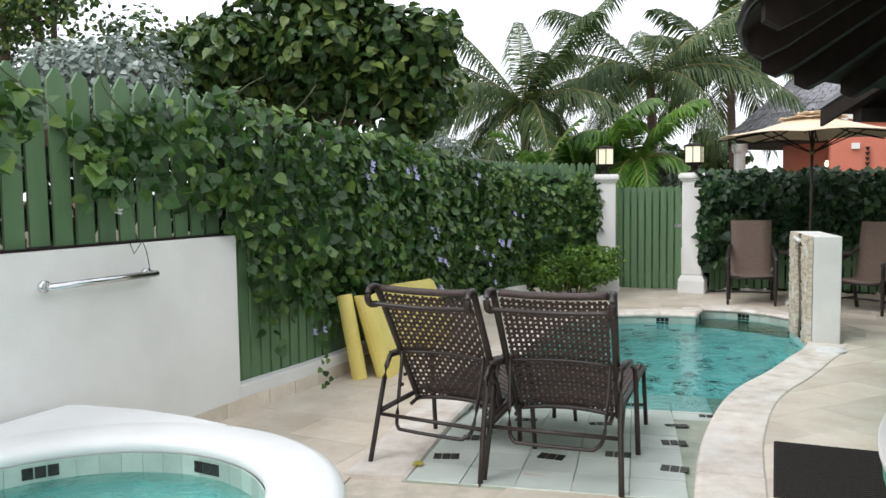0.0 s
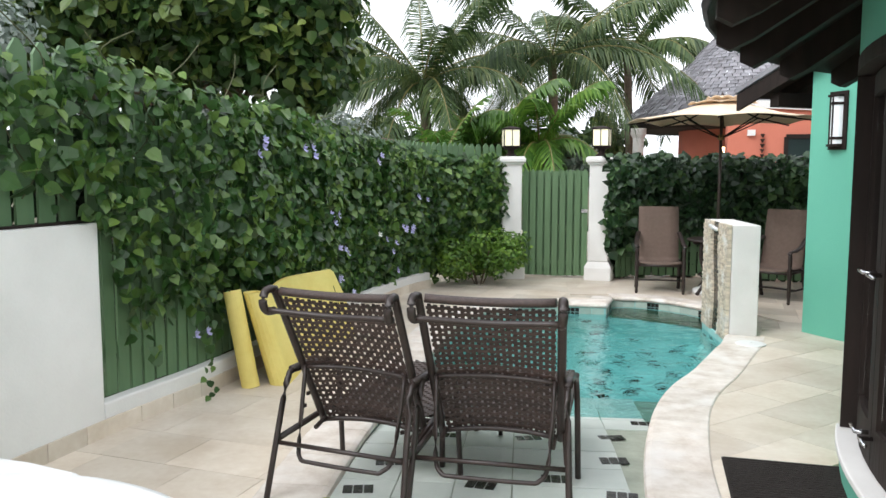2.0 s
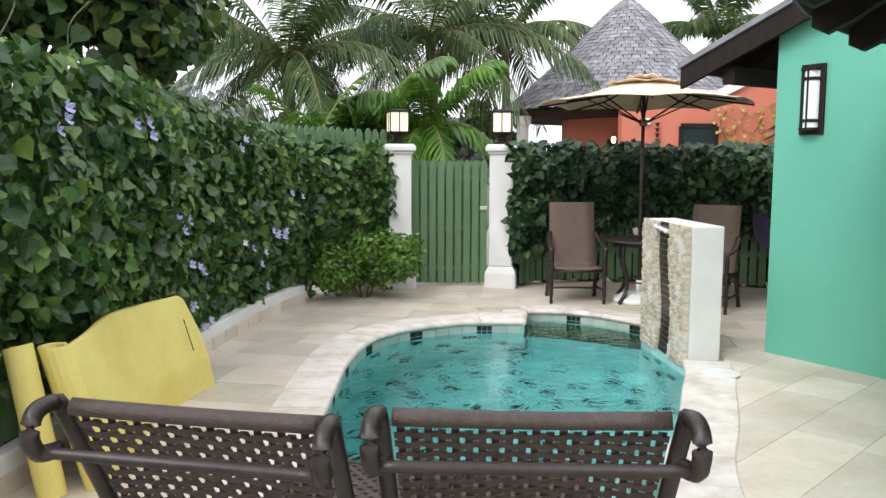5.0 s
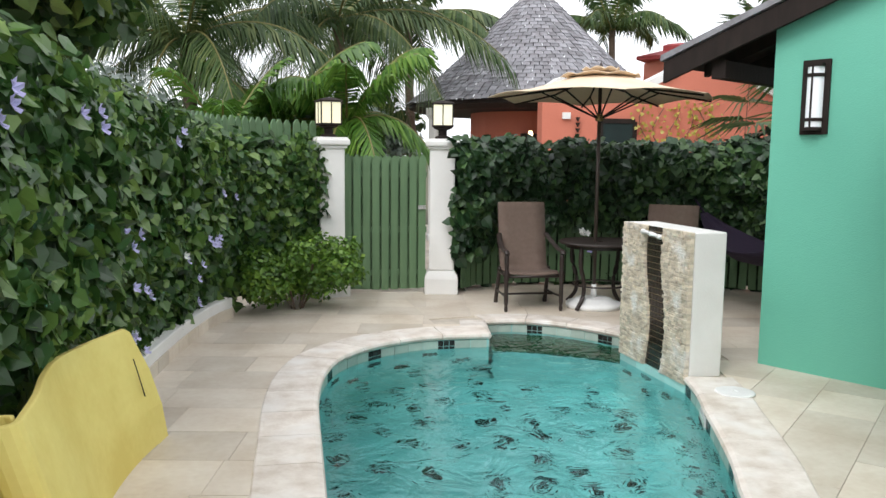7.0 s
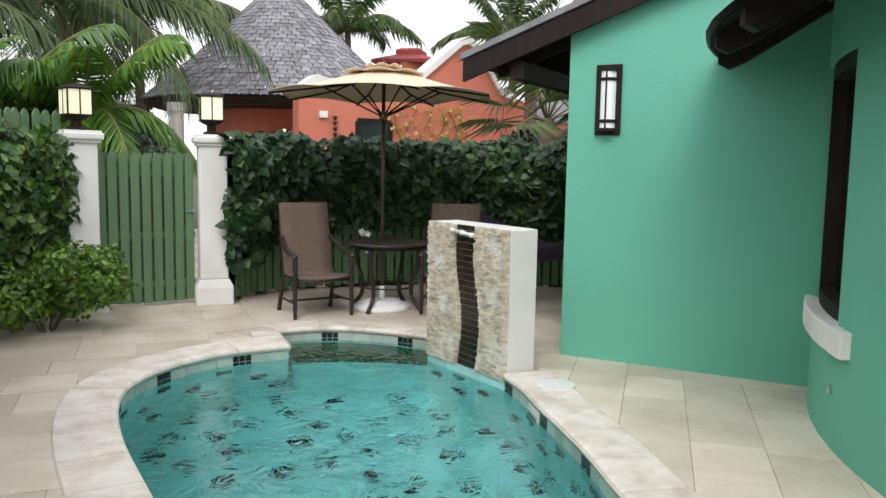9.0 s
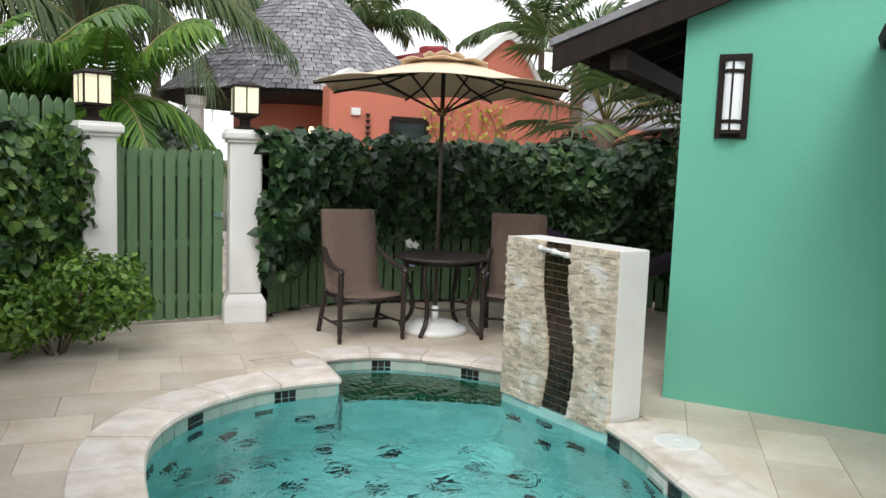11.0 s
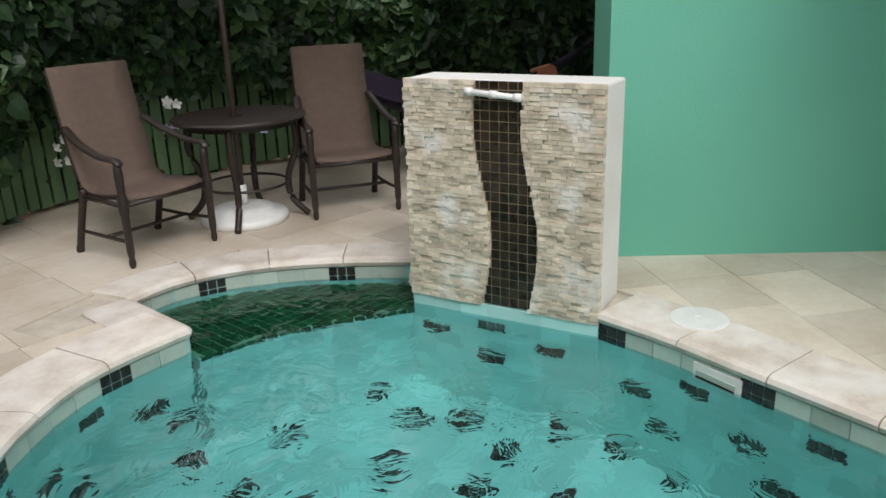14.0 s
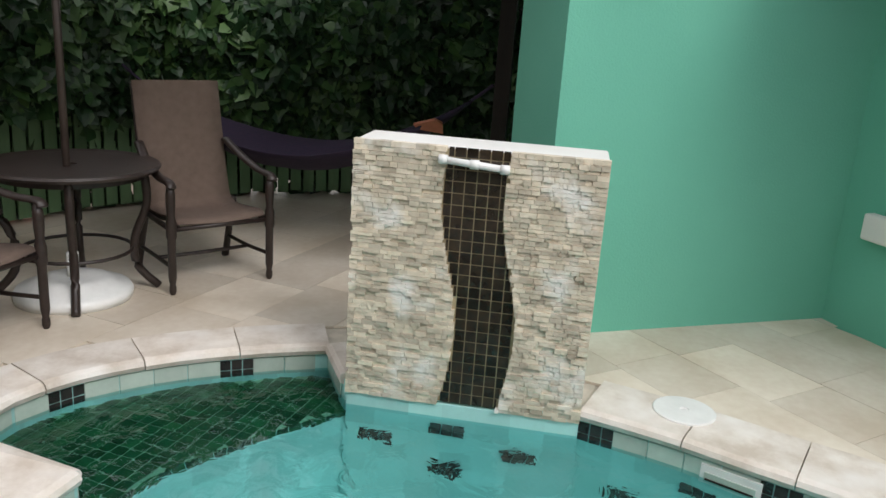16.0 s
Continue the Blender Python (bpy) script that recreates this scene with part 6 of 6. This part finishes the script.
def fan_palm(base, crown_z, seed, leaves=18, reach=0.9, blade=0.78):
    p = thing("fan_palm", label="fan palm with pleated leaves behind the fence", category="palm tree")
    r = random.Random(seed)
    bx, by = base
    part("trunk", tube([(bx, by, -0.02), (bx, by, crown_z)], 0.13, sides=10, r_end=0.11), M_BARK, p, smooth=True)
    for k in range(leaves):
        a = math.tau * k / leaves * 2.4 + r.uniform(-0.2, 0.2)
        tilt = r.uniform(-0.2, 1.2)
        d = Vector((math.cos(a) * math.cos(tilt), math.sin(a) * math.cos(tilt), math.sin(tilt)))
        tip = Vector((bx, by, crown_z)) + d * reach
        stalk = tube([(bx, by, crown_z - 0.05), tuple((Vector((bx, by, crown_z)) + tip) / 2 + Vector((0, 0, 0.06))), tuple(tip)], 0.012, sides=5)
        verts, faces = [], []
        side = d.cross(Vector((0, 0, 1))).normalized()
        up = side.cross(d)
        for j in range(26):
            b = (j / 25 - 0.5) * 4.3
            o = d * math.cos(b) + side * math.sin(b)
            w = (side * math.cos(b) - d * math.sin(b)) * 0.02
            ll = blade * r.uniform(0.88, 1.05)
            i = len(verts)
            verts.extend([tip, tip + o * ll * 0.55 - w + up * 0.02, tip + o * ll * 0.55 + w - up * 0.01, tip + o * ll - Vector((0, 0, 0.12 + 0.1 * abs(b) / 2))])
            faces.extend([(i, i + 2, i + 1), (i + 1, i + 2, i + 3)])
        f = raw("leaf", verts, faces, M_PALM, p)
        part("stalk", stalk, M_YELLOWRIB, f, smooth=True)
    return p


fan_palm((7.75, 13.1), 2.25, 41)
fan_palm((9.6, 15.6), 3.4, 42, leaves=14)
fan_palm((9.2, 12.2), 2.2, 43, leaves=12)

# ---- the red house ----
red = thing("red_house", label="terracotta red villa with a conical shingle roof and white parapet", category="house")
CX, CY = 6.5, 19.8
part("round_wall", lathe([(1.35, -0.02), (1.35, 2.66)], 32, at=(CX, CY, 0)), M_RED, red)
cone_prof = [(2.72, 2.7), (2.2, 3.13), (1.65, 3.62), (1.05, 4.2), (0.55, 4.72), (0.22, 5.02), (0.02, 5.16)]
part("cone_soffit", lathe([(0.05, 2.74), (2.66, 2.69), (2.66, 2.62), (2.4, 2.54), (0.05, 2.54)], 48, at=(CX, CY, 0)), M_DARKWOOD, red)
verts, faces = [], []
zs = [z for _, z in cone_prof]
rs_ = [r for r, _ in cone_prof]
courses = 30
rr = random.Random(9)
for c in range(courses):
    z0, z1 = 2.7 + (5.14 - 2.7) * c / courses, 2.7 + (5.14 - 2.7) * (c + 1.25) / courses
    r0, r1 = float(np.interp(z0, zs, rs_)) + 0.03, float(np.interp(min(z1, 5.16), zs, rs_)) + 0.008
    n = max(8, int(math.tau * r0 / 0.17))
    for k in range(n):
        a0, a1 = math.tau * (k + 0.04 + (c % 2) * 0.5) / n, math.tau * (k + 0.96 + (c % 2) * 0.5) / n
        dz, dr = rr.uniform(-0.008, 0.008), rr.uniform(-0.004, 0.008)
        i = len(verts)
        for a in (a0, a1):
            verts.extend([(CX + (r0 + dr) * math.cos(a), CY + (r0 + dr) * math.sin(a), z0 + dz), (CX + (r0 + dr - 0.015) * math.cos(a), CY + (r0 + dr - 0.015) * math.sin(a), z0 + dz), (CX + r1 * math.cos(a), CY + r1 * math.sin(a), z1)])
        faces.extend([(i, i + 3, i + 5, i + 2), (i + 1, i + 4, i + 3, i)])
tagged(raw("cone_roof", verts, faces, M_SHINGLE, red, "weathered grey shingle cone roof"), kind="stuff")
part("column", lathe([(0.15, -0.02), (0.15, 0.1), (0.12, 0.14), (0.12, 2.35), (0.17, 2.42), (0.17, 2.56)], 16, at=(4.07, 18.76, 0)), M_WHITE, red, "round white porch column")
ra, rb2 = Vector((5.45, 16.65)), Vector((10.2, 16.2))
rd = (rb2 - ra).normalized()
RL = (rb2 - ra).length
bm = bmesh.new()
top_line = [(0, 2.72), (0.3, 2.92), (0.5, 2.88), (1.7, 2.8), (2.3, 3.1), (3.0, 3.68), (3.2, 3.8), (3.4, 3.7), (3.95, 2.95), (RL, 2.7)]
fr = [bm.verts.new((ra.x + rd.x * s, ra.y + rd.y * s, z)) for s, z in top_line]
lo = [bm.verts.new((ra.x + rd.x * s, ra.y + rd.y * s, -0.02)) for s, z in top_line]
for k in range(len(fr) - 1):
    bm.faces.new((lo[k], lo[k + 1], fr[k + 1], fr[k]))
bk = bmesh.ops.extrude_face_region(bm, geom=bm.faces[:])
bmesh.ops.translate(bm, vec=(-rd.y * 0.3, rd.x * 0.3, 0), verts=[v for v in bk["geom"] if isinstance(v, bmesh.types.BMVert)])
bmesh.ops.recalc_face_normals(bm, faces=bm.faces)
part("gable_wall", bm, M_RED, red)


def cap(points, name="parapet_cap"):
    bm = bmesh.new()
    nv = Vector((rd.y, -rd.x, 0))
    rows = []
    for s, z in points:
        p = Vector((ra.x + rd.x * s, ra.y + rd.y * s, z))
        rows.append([bm.verts.new(p + nv * 0.07 + Vector((0, 0, -0.09))), bm.verts.new(p + nv * 0.07 + Vector((0, 0, 0.05))), bm.verts.new(p - nv * 0.37 + Vector((0, 0, 0.05))), bm.verts.new(p - nv * 0.37 + Vector((0, 0, -0.09)))])
    for a, b in zip(rows, rows[1:]):
        for k in range(4):
            bm.faces.new((a[k], b[k], b[(k + 1) % 4], a[(k + 1) % 4]))
    bm.faces.new(rows[0])
    bm.faces.new(rows[-1][::-1])
    bmesh.ops.recalc_face_normals(bm, faces=bm.faces)
    part(name, bm, M_WHITE, red, "white moulded parapet cap")


cap([(0.0, 2.76), (0.3, 2.96), (0.5, 2.91)])
cap([(0.5, 2.91), (1.7, 2.84), (2.3, 3.14), (2.95, 3.68), (3.1, 3.8), (3.22, 3.84), (3.35, 3.78), (3.5, 3.62), (3.95, 2.98), (4.3, 2.85)])
wm = Vector((ra.x + rd.x * 1.36, ra.y + rd.y * 1.36)) + Vector((rd.y, -rd.x)) * 0.02
wt2 = Matrix.Rotation(math.atan2(rd.y, rd.x), 4, "Z")
wf = part("window", box(0.62, 0.06, 0.08, (wm.x, wm.y, 2.24), turn=wt2), M_DARKWOOD, red, "dark framed window of the red house")
part("frame_side", box(0.07, 0.06, 0.62, (wm.x - rd.x * 0.31, wm.y - rd.y * 0.31, 1.65), turn=wt2), M_DARKWOOD, wf)
part("frame_side", box(0.07, 0.06, 0.62, (wm.x + rd.x * 0.31, wm.y + rd.y * 0.31, 1.65), turn=wt2), M_DARKWOOD, wf)
part("pane", box(0.55, 0.02, 0.6, (wm.x, wm.y, 1.65), turn=wt2), mat("dark_pane", (0.03, 0.045, 0.045), rough=0.08, scale=1, bump=0), wf)
for s, z, sz in ((0.42, 2.3, 0.11),):
    q = ra + rd * s + Vector((rd.y, -rd.x)) * 0.03
    part("meter_box", box(0.14, 0.06, sz, (q.x, q.y, z), turn=wt2), M_PLASTIC, red, "small white box on the wall")
q = ra + rd * 0.62 + Vector((rd.y, -rd.x)) * 0.06
rc = bmesh.new()
for k in range(9):
    lathe([(0.01, 0), (0.045, 0.07), (0.04, 0.07), (0.008, 0.01)], 8, bm=rc, at=(q.x, q.y, 1.5 + 0.095 * k))
part("rain_chain", rc, M_BROWN, red, "bronze cup rain chain")
# Dark block added under the cone eave in place of deep porch shade.
part("dark_doorway", box(0.9, 0.1, 2.1, (CX - 0.3, CY - 1.3, 0)), M_SOIL, red)
part("porch_lamp", lathe([(0.03, 2.0), (0.05, 2.06), (0.03, 2.12)], 10, at=(5.6, 17.6, 0)), M_BULB, red, "small warm glowing lamp")
far_house = thing("far_house", label="distant red house with a hipped red roof", category="house")
part("wall", box(1.6, 1.6, 4.7, (13.9, 26.5, -0.02)), M_RED, far_house)
part("roof", lathe([(1.5, 4.68), (1.5, 4.78), (0.6, 5.0), (0.6, 5.15), (0.4, 5.22)], 4, at=(13.9, 26.5, 0)), mat("red_roof", (0.42, 0.06, 0.06), (0.3, 0.04, 0.04), rough=0.6), far_house)
white_roof = thing("shingle_house", label="house with a low pale grey shingle roof beyond the palms", category="house")
part("wall", box(5, 3, 2.4, (13.6, 17.6, -0.02)), M_RED, white_roof)
part("roof", lathe([(3.3, 2.38), (3.3, 2.45), (0.3, 3.9)], 4, at=(13.6, 17.6, 0)), M_SHINGLE, white_roof)
part("wall", box(4, 3, 2.2, (-1.2, 24.0, -0.02)), M_WHITE, white_roof)
twig = thing("red_house_creeper", label="sparse yellow-green creeper on the red wall", category="creeper")
P, N = [], []
for k in range(6):
    s = 1.85 + 0.26 * k
    q = ra + rd * s + Vector((rd.y, -rd.x)) * 0.05
    pts = [(q.x + rd.x * 0.12 * math.sin(j + k), q.y + rd.y * 0.12 * math.sin(j + k), 1.5 + 0.17 * j) for j in range(7)]
    part("stem", tube(pts, 0.008, sides=5), M_BARK, twig)
    for p in pts[1:]:
        for _ in range(7):
            P.append((p[0] + nrg.uniform(-0.15, 0.15), p[1] + nrg.uniform(-0.08, 0.02), p[2] + nrg.uniform(-0.1, 0.1)))
            N.append((rd.y, -rd.x, 0.3))
leaf_field("leaves", P, N, nrg.uniform(0.05, 0.08, len(P)), M_YELLOWLEAF, twig, rng=nrg)
spray = thing("vine_spray", label="long thin vine shoot arching into the sky", category="vine")
sp = arc_pts([(7.3, 13.6, 1.8), (7.2, 13.4, 2.9), (7.0, 13.1, 3.5), (6.6, 12.9, 3.72), (6.3, 12.8, 3.75)], 6)
part("stem", tube(sp, 0.006, sides=5), M_BARK, spray)
leaf_field("leaves", [tuple(p) for p in sp[8:] for _ in range(2)], [(0, -1, 0.5)] * (2 * len(sp[8:])), [0.06] * (2 * len(sp[8:])), M_LEAF, spray, rng=nrg)

# ---- paving ----


def clip(poly, px, py, nx, ny):
    """The part of a polygon on the side of a line to which (nx, ny) points."""
    out = []
    for k in range(len(poly)):
        a, b = poly[k - 1], poly[k]
        da, db = (a[0] - px) * nx + (a[1] - py) * ny, (b[0] - px) * nx + (b[1] - py) * ny
        if (da >= 0) != (db >= 0):
            f = da / (da - db)
            out.append((a[0] + (b[0] - a[0]) * f, a[1] + (b[1] - a[1]) * f))
        if db >= 0:
            out.append(b)
    return out


EDGE = []
for line, reach in ((CURVE_A, 0.3), (CURVE_C, 0.24), (CURVE_E, 0.3)):
    for x, y, a in walk_line(line, 0.12):
        EDGE.append((x - math.sin(a) * reach, y + math.cos(a) * reach, -math.sin(a), math.cos(a)))
EDGE_XY = np.array([(e[0], e[1]) for e in EDGE])
rest_v, rest_f, tile_count = [], [], 0
KERB_X = np.array(sorted((p[1], p[0]) for p in kerb_line))


def pave(region, angle, w, h, origin, seed):
    global tile_count
    r = random.Random(seed)
    ca, sa_ = math.cos(radians(angle)), math.sin(radians(angle))
    for j in range(-30, 31):
        u = -18.0 + r.uniform(0, w)
        while u < 18:
            ww = w * r.choice((1, 1, 1.5, 0.75))
            g = 0.0016
            quad = [(u + g, j * h + g), (u + ww - g, j * h + g), (u + ww - g, (j + 1) * h - g), (u + g, (j + 1) * h - g)]
            u += ww
            poly = [(origin[0] + a * ca - b * sa_, origin[1] + a * sa_ + b * ca) for a, b in quad]
            for px, py, nx, ny in region:
                poly = clip(poly, px, py, nx, ny)
                if len(poly) < 3:
                    break
            if len(poly) < 3:
                continue
            cx, cy = sum(p[0] for p in poly) / len(poly), sum(p[1] for p in poly) / len(poly)
            if math.hypot(cx - ROOM.x, cy - ROOM.y) < 3.55 or (cx < np.interp(cy, KERB_X[:, 0], KERB_X[:, 1]) - 0.4 and cy > 5.2) or (cy < 5.2 and cx < -3.2):
                continue
            if (Vector((cx, cy)) - CORNER).dot(OUT) < -0.5 and (Vector((cx, cy)) - CORNER).dot(U) > 0.5:
                continue
            for _ in range(2):
                dd = (EDGE_XY[:, 0] - cx) ** 2 + (EDGE_XY[:, 1] - cy) ** 2
                k = int(np.argmin(dd))
                if dd[k] < 0.6:
                    poly = clip(poly, *EDGE[k])
                if len(poly) < 3:
                    break
                cx, cy = sum(p[0] for p in poly) / len(poly), sum(p[1] for p in poly) / len(poly)
            if len(poly) < 3 or inside((cx, cy), POOL):
                continue
            if 0.55 < cx < 2.25 and 4.3 < cy < 7:
                continue
            area = abs(sum(poly[k - 1][0] * poly[k][1] - poly[k][0] * poly[k - 1][1] for k in range(len(poly)))) / 2
            if area < 0.002:
                continue
            z = r.uniform(-0.001, 0.0005)
            near = 1.5 < cy < 12.9 and cx < 5.3
            if near and tile_count < 300:
                tile_count += 1
                raw("paving_tile", [(x, y, z) for x, y in poly] + [(x, y, z - 0.012) for x, y in poly], [tuple(range(len(poly)))] + [(k - 1, k - 1 + len(poly) if k else 2 * len(poly) - 1, k + len(poly), k) if k else (len(poly) - 1, 2 * len(poly) - 1, len(poly), 0) for k in range(len(poly))], M_TRAV, floor)
            else:
                i = len(rest_v)
                rest_v.extend([(x, y, z) for x, y in poly])
                rest_f.append(tuple(range(i, i + len(poly))))


pave([(2.2, 0, 1, 0), (0, 9.2, 0, -1)], 40, 0.56, 0.41, (2.93, 6.1), 1)
pave([(2.2, 0, -1, 0)], -14, 0.6, 0.44, (0.0, 9.4), 2)
pave([(2.2, 0, 1, 0), (0, 9.2, 0, 1)], -14, 0.6, 0.44, (0.0, 9.4), 3)
if rest_v:
    ob = raw("paving_rest", rest_v, rest_f, mat("travertine_rest", (0.72, 0.65, 0.55), (0.58, 0.49, 0.385), rough=0.5, scale=2.2, bump=0.1, bump_scale=22, island=0.13, fine=0.35), floor)
    tagged(ob, kind="stuff")
